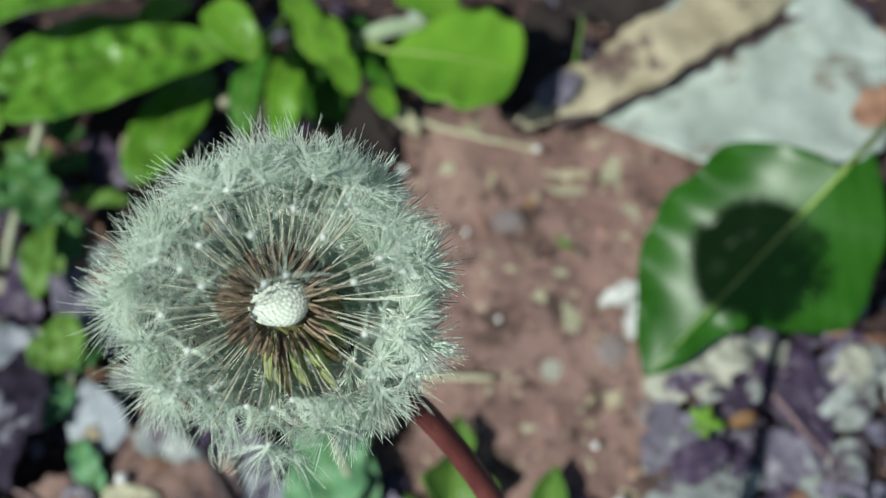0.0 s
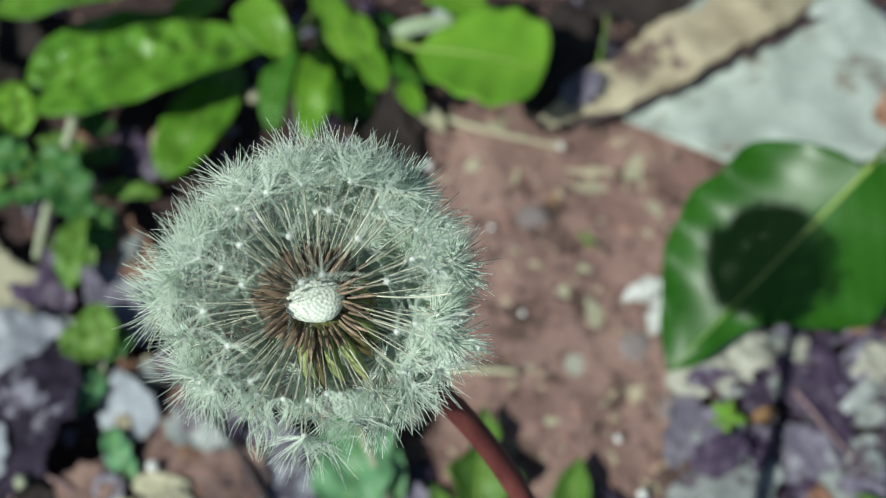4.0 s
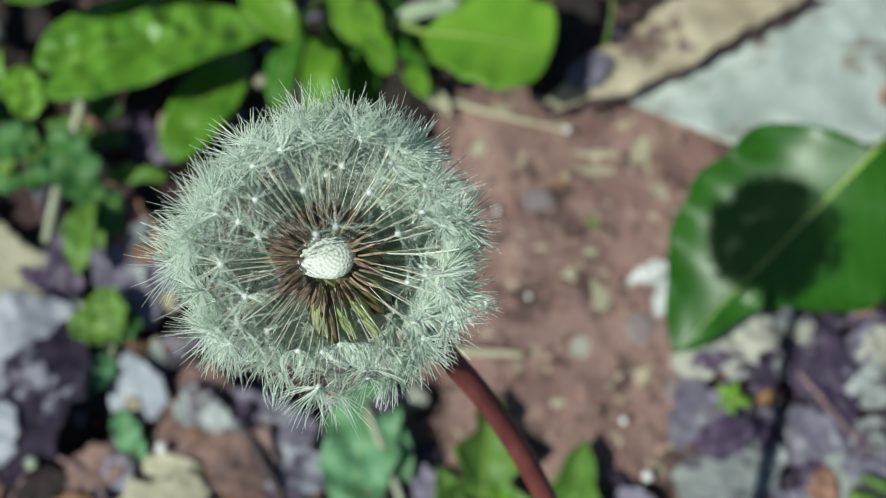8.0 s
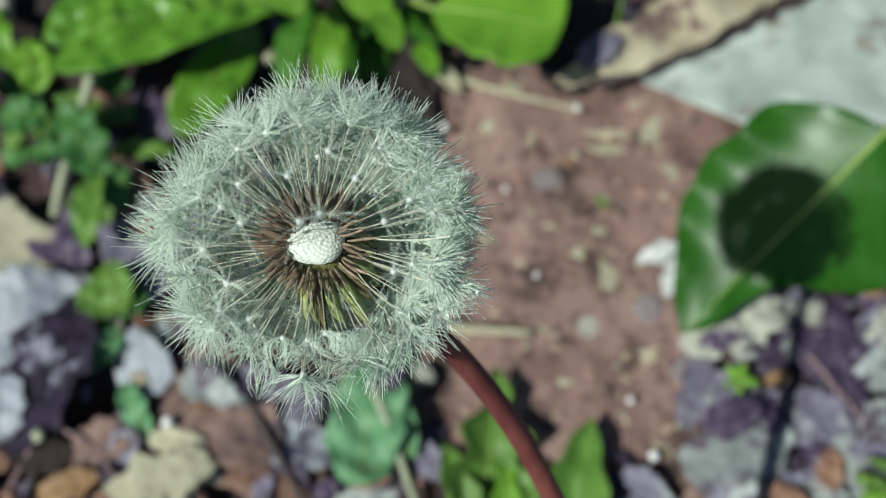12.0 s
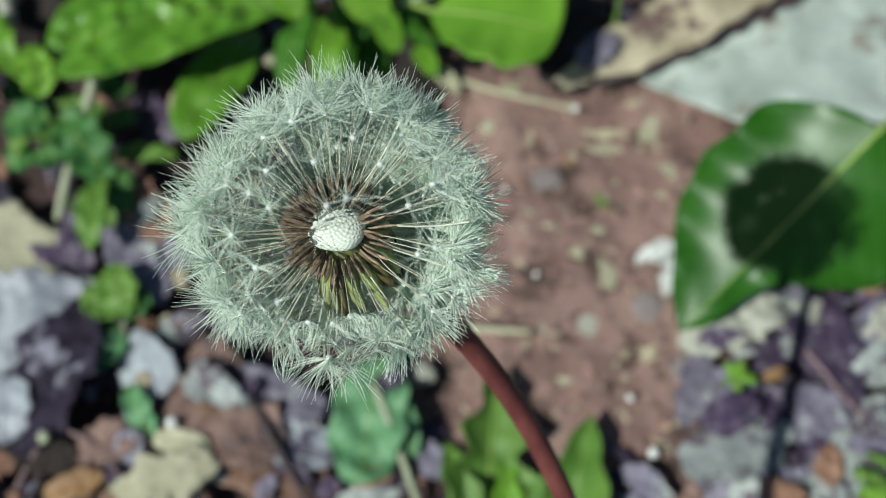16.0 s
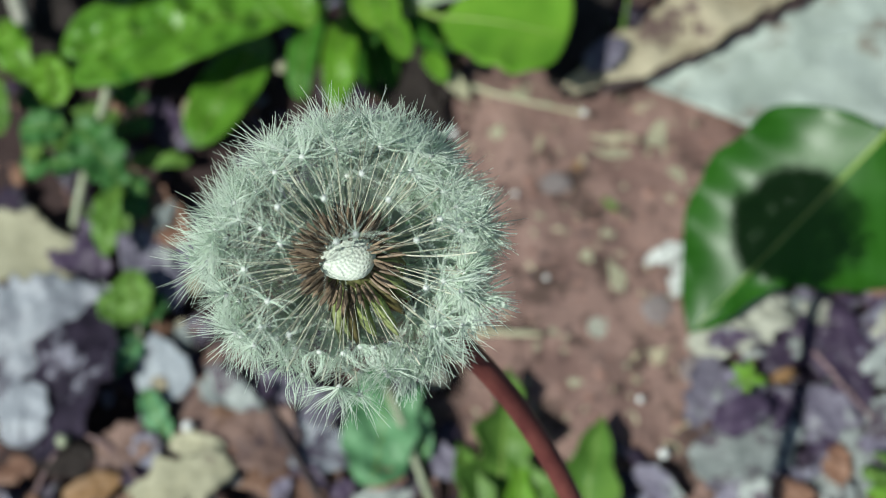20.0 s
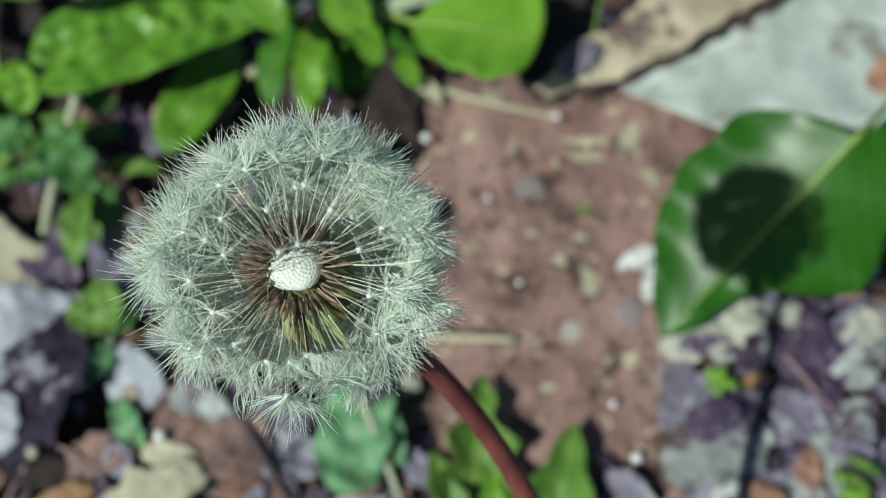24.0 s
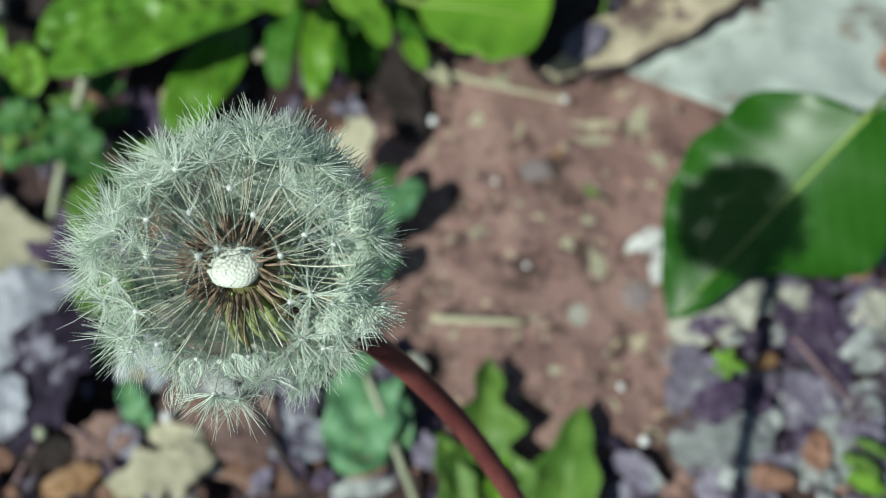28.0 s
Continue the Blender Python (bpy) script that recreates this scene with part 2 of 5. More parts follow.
M_BAREBEAK = mat("bare_beak", (0.66, 0.67, 0.53), (0.84, 0.85, 0.73), 0.5, 90, 900, 0.0, 0.2)
M_ACHENE = mat("achene", (0.08, 0.056, 0.038), (0.34, 0.255, 0.175), 0.6, 420, 2500, 0.5, vary=0.5, metres=0.0001)
M_RECEPT = mat("receptacle", (0.68, 0.74, 0.64), (0.80, 0.86, 0.76), 0.6, 300, 2500, 0.2, 0.1, metres=0.0001)
M_BRACT = mat("bract", (0.33, 0.42, 0.11), (0.62, 0.68, 0.34), 0.5, 300, 1500, 0.3, 0.3, vary=0.25, metres=0.0001)
M_DRYBRACT = mat("dry_bract", (0.10, 0.085, 0.03), (0.27, 0.23, 0.09), 0.6, 300, 1500, 0.3, 0.2, vary=0.2, metres=0.0001)
M_STALK = mat("flower_stalk", (0.15, 0.042, 0.042), (0.265, 0.088, 0.075), 0.42, 60, 900, 0.25, 0.1, metres=0.0002, stretch=(3, 3, 0.4))
M_NECK = mat("stalk_neck", (0.10, 0.105, 0.035), (0.22, 0.23, 0.08), 0.5, 90, 900, 0.2)


# ---- helpers of shape ----
def part(name, bm, material, parent, label="", smooth=True):
    me = bpy.data.meshes.new(name)
    bm.normal_update()
    bm.to_mesh(me)
    bm.free()
    for p in me.polygons:
        p.use_smooth = smooth
    me.materials.append(material)
    ob = new(name, me)
    if parent:
        ob.parent = parent
    return tagged(ob, label)


def thing(name, label, category, at=(0, 0, 0), group="", kind=""):
    ob = new(name)
    ob.empty_display_size = 0.01
    ob.location = at
    return tagged(ob, label, category, group, kind)


def axes(base, tip, roll=0.0):
    """A frame at base whose x runs to tip and whose z is as upright as that allows, rolled about x."""
    base, tip = Vector(base), Vector(tip)
    x = (tip - base).normalized()
    y = Vector((0, 0, 1)).cross(x).normalized()
    z = x.cross(y)
    m = Matrix((x, y, z)).transposed().to_4x4()
    return Matrix.Translation(base) @ m @ pose(0, 0, 0, roll), (tip - base).length


def sheet(bm, rows, thick):
    """Joins a grid of points (rows of equal length) into a thin closed plate, thick metres deep below."""
    top = [[bm.verts.new(p) for p in r] for r in rows]
    low = [[bm.verts.new(Vector(p) - Vector((0, 0, thick))) for p in r] for r in rows]
    n, k = len(rows), len(rows[0])
    for i in range(n - 1):
        for j in range(k - 1):
            bm.faces.new((top[i][j], top[i + 1][j], top[i + 1][j + 1], top[i][j + 1]))
            bm.faces.new((low[i][j], low[i][j + 1], low[i + 1][j + 1], low[i + 1][j]))
        for j, flip in ((0, False), (k - 1, True)):
            q = (top[i][j], low[i][j], low[i + 1][j], top[i + 1][j])
            bm.faces.new(q[::-1] if flip else q)
    for i, flip in ((0, True), (n - 1, False)):
        for j in range(k - 1):
            q = (top[i][j], low[i][j], low[i][j + 1], top[i][j + 1])
            bm.faces.new(q[::-1] if flip else q)


def tube(bm, points, radii, sides=8):
    points = [Vector(p) for p in points]
    rings = []
    for i, p in enumerate(points):
        d = (points[min(i + 1, len(points) - 1)] - points[max(i - 1, 0)]).normalized()
        a = d.orthogonal().normalized() if not rings else (side - d * side.dot(d)).normalized()
        side = a
        b = d.cross(a)
        r = radii[i] if isinstance(radii, (list, tuple)) else radii
        rings.append([bm.verts.new(p + (a * math.cos(u) + b * math.sin(u)) * r) for u in (2 * math.pi * k / sides for k in range(sides))])
    for q, r in zip(rings, rings[1:]):
        for k in range(sides):
            bm.faces.new((q[k], q[(k + 1) % sides], r[(k + 1) % sides], r[k]))
    bm.faces.new(rings[0][::-1])
    bm.faces.new(rings[-1])


def bezier(a, b, c, d, n):
    a, b, c, d = (Vector(v) for v in (a, b, c, d))
    return [a * (1 - t) ** 3 + b * 3 * t * (1 - t) ** 2 + c * 3 * t * t * (1 - t) + d * t ** 3 for t in (i / n for i in range(n + 1))]


def half_width(s, rise, fall):
    """A leaf's outline from base to tip, 1 at its widest."""
    peak = rise / (rise + fall)
    top = peak ** rise * (1 - peak) ** fall
    return max(s, 1e-4) ** rise * max(1 - s, 1e-4) ** fall / top


def leaf(plant, base, tip, width, material, roll=0.0, rise=0.6, fall=0.6, cup=0.15, arch=0.12, curl=0.0, wave=0.03, teeth=0.0, teeth_n=7, rib=M_RIB,
         rib_size=0.02, n=36, k=14, thick=0.0005, seed=0, name="leaf", label="", skew=0.0, blister=0.0, lobe=0.0, ripple=0.0, ripple_n=5, other=None, other_cup=None):
    """One leaf blade with its rib, from base to tip, as parts of plant."""
    m, length = axes(base, tip, roll)

    def place(s, v):
        w = width / 2 * half_width(s, rise, fall)
        if other and v > 0:
            w = width / 2 * float(np.interp(s, *other))
        if teeth:
            w *= 1 - teeth * (0.5 + 0.5 * math.cos(2 * math.pi * (s * teeth_n) ** 1.0)) * min(1, 2.2 * s)
        w *= 1 + 0.06 * noise.noise((s * 4, seed, 1.0 if v > 0 else 5.0))
        x = s * length - lobe * length * abs(v) ** 1.5 * (1 - s) ** 3 * (other is None or v > 0)
        w *= 1 + ripple * abs(v) * math.sin(2 * math.pi * ripple_n * s + (2 if v > 0 else 0) + seed)
        y = v * w + skew * width * math.sin(math.pi * s)
        z = arch * length * math.sin(math.pi * s) - curl * length * max(0, s - 0.6) ** 2 * 4
        z += (other_cup if other_cup is not None and v > 0 else cup) * abs(v) ** 1.6 * w + wave * length * abs(v) * noise.noise((s * 6, v * 1.5, seed * 3.1)) * 0.9
        z += ripple * width * abs(v) ** 2 * math.sin(2 * math.pi * ripple_n * s + seed + (1 if v > 0 else 3))
        z += blister * noise.noise((x * 120, y * 120, seed)) * (1 - v * v)
        return Vector((x, y, z))

    bm = bmesh.new()
    rows = [[place(0.004 + 0.992 * i / n, -1 + 2 * j / k) for j in range(k + 1)] for i in range(n + 1)]
    sheet(bm, rows, thick)
    blade = part(name, bm, material, plant, label)
    blade.matrix_basis = Matrix.Translation(-Vector(plant.location)) @ m
    if rib:
        bm = bmesh.new()
        pts = [place(i / 16 * 0.96, 0) + Vector((0, 0, thick * 0.6)) for i in range(17)]
        tube(bm, pts, [max(0.0002, width * rib_size * (1 - 0.85 * i / 16)) for i in range(17)], 6)
        part("midrib", bm, rib, blade, "pale raised midrib")
    return blade


def dry_leaf(base, tip, width, material, label, roll=0.0, rise=0.5, fall=0.5, cup=0.1, arch=0.05, crumple=0.05, ragged=0.1, seed=0, name="dry_leaf",
             group="", n=30, k=16, thick=0.0004, rib=True, category="dry leaf"):
    """A fallen leaf that lies crumpled on the ground, with a torn outline."""
    m, length = axes(base, tip, roll)

    def place(s, v):
        w = width / 2 * half_width(s, rise, fall)
        w *= 1 + ragged * (noise.noise((s * 7, seed * 1.7, 3 if v > 0 else 8)) * 1.4 + 0.9 * noise.noise((s * 19, seed, 3 if v > 0 else 8)) - 1.2 * max(0.0, noise.noise((s * 9, seed + 4, 3 if v > 0 else 8)) - 0.15))
        x = s * length + ragged * 0.25 * length * noise.noise((v * 3, seed, 0.5)) * abs(s - 0.5) * 2
        y = v * w
        z = arch * length * math.sin(math.pi * s) + cup * abs(v) ** 1.5 * w
        z += crumple * length * (noise.noise((x / length * 4, y / length * 4, seed)) + 0.45 * noise.noise((x / length * 11, y / length * 11, seed + 9)))
        return Vector((x, y, z))

    bm = bmesh.new()
    sheet(bm, [[place(0.01 + 0.98 * i / n, -1 + 2 * j / k) for j in range(k + 1)] for i in range(n + 1)], thick)
    ob = part(name, bm, material, None)
    ob.matrix_basis = m
    tagged(ob, label, category, group)
    if rib:
        bm = bmesh.new()
        tube(bm, [place(i / 14 * 0.95, 0) + Vector((0, 0, thick * 0.3)) for i in range(15)], [max(0.00025, width * 0.012 * (1 - 0.8 * i / 14)) for i in range(15)], 6)
        part("midrib", bm, material, ob)
    return ob


def rod(name, label, points, radius, material, category, sides=8, taper=0.5, group="", bend=0.0, seed=0):
    """A twig, straw or stem along points."""
    pts = bezier(*points, 14) if len(points) == 4 else [Vector(points[0]).lerp(Vector(points[-1]), i / 12) for i in range(13)]
    pts = [p + Vector((noise.noise((i * 0.7, seed, 0)), noise.noise((i * 0.7, seed, 5)), 0)) * bend for i, p in enumerate(pts)]
    at = pts[0].copy()
    bm = bmesh.new()
    tube(bm, [p - at for p in pts], [radius * (1 - (1 - taper) * i / len(pts)) for i in range(len(pts))], sides)
    ob = part(name, bm, material, None)
    ob.location = at
    return tagged(ob, label, category, group)


def lump(bm, at, size, seed, level=2, rough=0.3):
    """A rounded, uneven stone or crumb."""
    made = bmesh.ops.create_icosphere(bm, subdivisions=level, radius=1.0)["verts"]
    for v in made:
        p = v.co.copy()
        v.co = Vector((p.x * size[0], p.y * size[1], p.z * size[2])) * (1 + rough * noise.noise(p * 1.7 + Vector((seed, seed * 0.7, 0)))) + Vector(at)


# ---- ground ----
def relief(x, y):
    return 0.0030 * noise.noise((x * 22, y * 22, 0)) + 0.0018 * noise.noise((x * 70, y * 70, 3)) + 0.0007 * noise.noise((x * 240, y * 240, 7)) - 0.001


def build_ground():
    def spread(n, near, far):
        half = [near * i / n for i in range(n + 1)]
        step = near / n
        while half[-1] < far:
            step *= 1.35
            half.append(half[-1] + step)
        return [-v for v in half[:0:-1]] + half
    line = spread(150, 0.32, 400.0)
    verts = [(x, y, relief(x, y)) for x in line for y in line]
    k = len(line)
    faces = [(i * k + j, (i + 1) * k + j, (i + 1) * k + j + 1, i * k + j + 1) for i in range(k - 1) for j in range(k - 1)]
    me = bpy.data.meshes.new("ground")
    me.from_pydata(verts, [], faces)
    for p in me.polygons:
        p.use_smooth = True
    me.materials.append(M_SOIL)
    tagged(new("ground", me), "reddish brown bare soil strewn with crumbs", "soil", kind="structure")


build_ground()


# ---- the dandelion ----
BASE = Vector((0.0757, -0.1935, 0.0000))
HEAD = Vector((-0.0148, -0.1173, 0.2421)) - BASE              # centre of the seed head
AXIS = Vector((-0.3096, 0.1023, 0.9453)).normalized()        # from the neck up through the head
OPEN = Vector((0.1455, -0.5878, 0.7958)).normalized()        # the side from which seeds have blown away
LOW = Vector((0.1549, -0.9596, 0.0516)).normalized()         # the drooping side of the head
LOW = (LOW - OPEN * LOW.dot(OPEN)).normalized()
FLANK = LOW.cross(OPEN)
STALK = [Vector(p) for p in ((0.0000, 0.0000, 0.0000), (-0.0360, 0.0120, 0.1050), (-0.0455, 0.0815, 0.1555), (-0.0884, 0.0756, 0.2358))]


def dandelion():
    plant = thing("dandelion", "dandelion clock with white fluffy seed head on a reddish hollow stalk", "dandelion", BASE)
    neck = HEAD - AXIS * 0.0036
    pts = bezier(*STALK, 40)
    bm = bmesh.new()
    tube(bm, pts, [0.0026 - 0.0006 * i / 40 for i in range(41)], 20)
    part("stalk", bm, M_STALK, plant, "smooth reddish brown flower stalk")
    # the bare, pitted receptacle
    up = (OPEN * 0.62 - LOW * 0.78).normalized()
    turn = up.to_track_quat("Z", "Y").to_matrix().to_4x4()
    bm = bmesh.new()
    bmesh.ops.create_uvsphere(bm, u_segments=128, v_segments=72, radius=0.0040)
    pits = np.array([fib(i, 430) for i in range(430)])
    for v in bm.verts:
        d = v.co.normalized()
        near = float((pits @ np.array(d)).max())
        v.co *= 1 - 0.045 * max(0.0, min(1.0, (near - 0.9972) / 0.0022))
        flat = math.hypot(d.x, d.y) + 1e-9
        square = max(1e-6, abs(d.x / flat) ** 2.7 + abs(d.y / flat) ** 2.7) ** (-1 / 2.7) if flat > 1e-6 else 1.0
        v.co.x *= 1 + (square - 1) * 0.8
        v.co.y *= 1 + (square - 1) * 0.8
        v.co.z *= 0.47
        if d.z < -0.2:
            v.co.x *= 1 - 0.5 * (-d.z - 0.2)
            v.co.y *= 1 - 0.5 * (-d.z - 0.2)
    head = part("receptacle", bm, M_RECEPT, plant, "cream white pitted receptacle, partly bare of seeds")
    head.matrix_basis = Matrix.Translation(HEAD - LOW * 0.0005) @ turn
    # the swollen neck under it
    bm = bmesh.new()
    tube(bm, [(HEAD - up * 0.0009).lerp(HEAD - AXIS * 0.0110, i / 7) for i in range(8)], [0.0020, 0.0029, 0.0034, 0.0036, 0.0035, 0.0032, 0.0027, 0.0021], 18)
    part("neck", bm, M_NECK, plant, "brownish green cup below the receptacle")
    # bracts, folded back along the stalk
    side = AXIS.orthogonal().normalized()
    other = AXIS.cross(side)
    rnd = random.Random(4)
    for i in range(18):
        a = 2 * math.pi * i / 18 + rnd.uniform(-0.16, 0.16)
        out = side * math.cos(a) + other * math.sin(a)
        length, flare, broad = rnd.uniform(0.0050, 0.0078), rnd.uniform(0.1, 0.6), rnd.uniform(0.0009, 0.0014)
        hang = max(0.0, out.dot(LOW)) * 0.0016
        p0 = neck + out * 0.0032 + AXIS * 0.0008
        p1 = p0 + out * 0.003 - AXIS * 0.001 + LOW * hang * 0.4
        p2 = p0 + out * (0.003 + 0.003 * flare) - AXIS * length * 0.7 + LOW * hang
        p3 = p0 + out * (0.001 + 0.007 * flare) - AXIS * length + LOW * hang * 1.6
        line = bezier(p0, p1, p2, p3, 12)
        across = AXIS.cross(out).normalized()
        bm = bmesh.new()
        strips = []
        for j, p in enumerate(line):
            w = broad * (1 - (j / 12) ** 3) + 0.00012
            d = (line[min(j + 1, 12)] - line[max(j - 1, 0)]).normalized()
            nrm = across.cross(d)
            strips.append([bm.verts.new(p + across * w * u + nrm * h) for u, h in ((-1, 0.0002), (0, 0.00025), (1, 0.0002), (0, -0.00012))])
        for q, r in zip(strips, strips[1:]):
            for c in range(4):
                bm.faces.new((q[c], q[(c + 1) % 4], r[(c + 1) % 4], r[c]))
        dry = i % 3 == 2
        part("bract", bm, M_DRYBRACT if dry else M_BRACT, plant, "withered brown bract folded back" if dry else "narrow yellow-green bract folded back")
    seeds(plant)
    return plant


def fib(i, n):
    z = 1 - (2 * i + 1) / n
    a = i * 2.399963
    r = math.sqrt(1 - z * z)
    return Vector((r * math.cos(a), r * math.sin(a), z))


def pappus_mesh(seed, hairs=46, closed=False, stout=1.0, wild=0.3, flat=0):
    """A parasol of fine hairs; wild ones are blown askew, closed ones are still folded and bulge like a basket."""
    rnd = random.Random(seed)
    bm = bmesh.new()
    phase, gust = rnd.uniform(0, 6.3), Vector((rnd.uniform(-1, 1), rnd.uniform(-1, 1), rnd.uniform(-0.2, 0.4))) * wild
    spread, reach = rnd.uniform(62, 84) + flat, rnd.uniform(0.0056, 0.0066)
    for h in range(hairs):
        a = 2 * math.pi * h / hairs + rnd.uniform(-0.10, 0.10) + 0.35 * math.sin(3 * h * 2 * math.pi / hairs + phase)
        out = Vector((math.cos(a), math.sin(a), 0))
        p = Vector((0, 0, 0))
        pts = []
        if closed:
            ln, fat = rnd.uniform(0.0036, 0.0052), rnd.triangular(0.6, 1.35, 1.0)
            turn = rnd.uniform(-0.7, 0.7)
            for j in range(7):
                u = j / 6
                r = 0.0019 * fat * math.sin(math.pi * min(1, u * 0.86 + 0.05)) ** 0.75
                pts.append(Vector((math.cos(a + turn * u) * r, math.sin(a + turn * u) * r, u * ln)) + gust * 0.0016 * u * u)
            tube(bm, pts, [r * stout for r in (0.000050, 0.000050, 0.000048, 0.000046, 0.000042, 0.000036, 0.000020)], 3)
            continue
        lift = radians(spread + rnd.triangular(-30, 24, 0) - (rnd.uniform(15, 45) if rnd.random() < 0.2 else 0))
        ln = reach * rnd.triangular(0.5, 1.2, 1.0)
        for j in range(4):
            pts.append(p.copy())
            lj = lift + (0.10 - 0.12 * j) * rnd.uniform(0.2, 1.8) + rnd.uniform(-0.15, 0.15)
            out = (out + Vector((-out.y, out.x, 0)) * rnd.uniform(-0.26, 0.26)).normalized()
            p += (out * math.sin(lj) + Vector((0, 0, 1)) * math.cos(lj) + gust * (0.2 + 0.35 * j)).normalized() * ln / 3
        tube(bm, pts, [r * stout for r in (0.000052, 0.000048, 0.000042, 0.000018)], 3)
    hub = bmesh.ops.create_icosphere(bm, subdivisions=2, radius=0.00046)["verts"]
    for f in {f for v in hub for f in v.link_faces}:
        f.material_index = 1
    me = bpy.data.meshes.new("pappus")
    bm.to_mesh(me)
    bm.free()
    me.materials.append(M_PAPPUS)
    me.materials.append(M_HUB)
    return me


def beak_mesh(rnd, radius, material):
    bm = bmesh.new()
    sway = (rnd.uniform(-0.0005, 0.0005), rnd.uniform(-0.0005, 0.0005))
    tube(bm, [(sway[0] * math.sin(math.pi * i / 8), sway[1] * math.sin(math.pi * i / 8), 0.0046 + 0.0106 * i / 8) for i in range(9)], [radius * (0.8 + 0.035 * i) for i in range(9)], 6)
    me = bpy.data.meshes.new("beak")
    bm.to_mesh(me)
    bm.free()
    me.materials.append(material)
    return me


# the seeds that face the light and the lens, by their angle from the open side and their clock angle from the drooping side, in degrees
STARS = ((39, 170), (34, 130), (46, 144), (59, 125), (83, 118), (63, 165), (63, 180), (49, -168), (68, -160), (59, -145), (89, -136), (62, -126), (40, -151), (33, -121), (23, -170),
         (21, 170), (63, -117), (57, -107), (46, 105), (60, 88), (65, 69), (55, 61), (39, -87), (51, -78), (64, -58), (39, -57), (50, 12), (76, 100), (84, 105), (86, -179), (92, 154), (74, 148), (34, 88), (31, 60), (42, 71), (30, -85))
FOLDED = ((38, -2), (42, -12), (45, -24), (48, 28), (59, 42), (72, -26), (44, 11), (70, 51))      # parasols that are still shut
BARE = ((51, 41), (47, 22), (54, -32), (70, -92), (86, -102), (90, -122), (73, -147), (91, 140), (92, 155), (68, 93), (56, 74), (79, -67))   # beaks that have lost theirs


def seeds(plant):
    rnd = random.Random(11)
    stars = [pappus_mesh(60 + i, 42, False, 1.08, 0.34) for i in range(10)]
    sparse = [pappus_mesh(80 + i, 20, False, 0.65, 0.3) for i in range(5)]
    tufts = [pappus_mesh(i, 44, False, 1.12, 0.5, 10) for i in range(10)]
    lacy = [pappus_mesh(100 + i, 28, False, 1.0, 0.5) for i in range(6)]
    # overfull tufts, added on the side away from the sun to deepen the head's shadow
    thick = [pappus_mesh(120 + i, 170, False, 1.7, 0.5) for i in range(4)]
    dense = [pappus_mesh(40 + i, 60, False, 1.2, 0.75, 12) for i in range(9)]
    folded = [pappus_mesh(20 + i, 28, True, 0.85, 0.6) for i in range(4)]
    achenes = []
    for k in range(4):
        bm = bmesh.new()
        fat = 0.7 + 0.16 * k
        tube(bm, [(0.0001 * math.sin(k + z), 0.0001 * math.cos(2 * k + z), z * 0.001) for z in (0, 0.3, 1.0, 2.0, 3.0, 3.7, 4.2, 4.6)],
             [r * fat for r in (0.00009, 0.00018, 0.00024, 0.00029, 0.00031, 0.00027, 0.00016, 0.00008)], 7)
        me = bpy.data.meshes.new("seed")
        bm.to_mesh(me)
        bm.free()
        me.materials.append(M_ACHENE)
        achenes.append(me)
    beaks = [beak_mesh(rnd, 0.000074, M_BEAK) for b in range(4)]
    stout = [beak_mesh(rnd, 0.000135, M_BAREBEAK) for b in range(3)]

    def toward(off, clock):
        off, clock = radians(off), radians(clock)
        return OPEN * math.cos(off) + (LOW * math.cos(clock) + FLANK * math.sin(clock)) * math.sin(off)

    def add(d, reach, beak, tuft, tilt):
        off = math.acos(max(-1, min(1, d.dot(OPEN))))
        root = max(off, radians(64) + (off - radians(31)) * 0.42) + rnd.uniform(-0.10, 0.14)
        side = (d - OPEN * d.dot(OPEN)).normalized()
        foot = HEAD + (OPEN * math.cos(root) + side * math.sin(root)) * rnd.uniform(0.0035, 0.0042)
        along = HEAD + d * reach - foot
        seed = new("seed", rnd.choice(achenes))
        seed.parent = plant
        seed.matrix_basis = Matrix.Translation(foot) @ along.to_track_quat("Z", "Y").to_matrix().to_4x4() @ pose(0, 0, 0, 0, 0, rnd.uniform(0, 360)) @ Matrix.Scale(along.length / 0.0152, 4, (0, 0, 1))
        new("beak", beak).parent = seed
        if tuft:
            p = new("pappus", tuft)
            p.parent = seed
            tagged(p, kind="stuff")
            p.matrix_basis = pose(0, 0, 0.0152, rnd.uniform(-tilt, tilt), rnd.uniform(-tilt, tilt), rnd.uniform(0, 360))

    taken = []
    for i, (off, clock) in enumerate(STARS):
        taken.append(toward(off, clock))
        add(taken[-1], 0.0192, beaks[i % 4], sparse[i % 5] if off < 34 and i > 2 or off < 50 and abs(clock) > 140 else lacy[i % 6] if taken[-1].dot(SUN) > 0.955 or i > 31 else stars[i % 10], 20)
    for i, (off, clock) in enumerate(BARE):
        taken.append(toward(off, clock))
        add(taken[-1], 0.0190, beaks[i % 4] if taken[-1].dot(SUN) > 0.92 else stout[i % 3], None, 0)
    for i, (off, clock) in enumerate(FOLDED):
        taken.append(toward(off, clock))
        add(taken[-1], 0.0150, beaks[i % 4], folded[i % 4], 14)
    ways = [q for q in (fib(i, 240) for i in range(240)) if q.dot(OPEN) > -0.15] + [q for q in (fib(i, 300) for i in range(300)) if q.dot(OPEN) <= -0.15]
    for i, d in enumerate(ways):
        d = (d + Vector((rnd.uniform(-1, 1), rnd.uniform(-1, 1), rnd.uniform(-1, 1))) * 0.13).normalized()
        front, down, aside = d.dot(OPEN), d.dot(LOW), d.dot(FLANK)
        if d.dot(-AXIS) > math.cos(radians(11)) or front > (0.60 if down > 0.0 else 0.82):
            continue
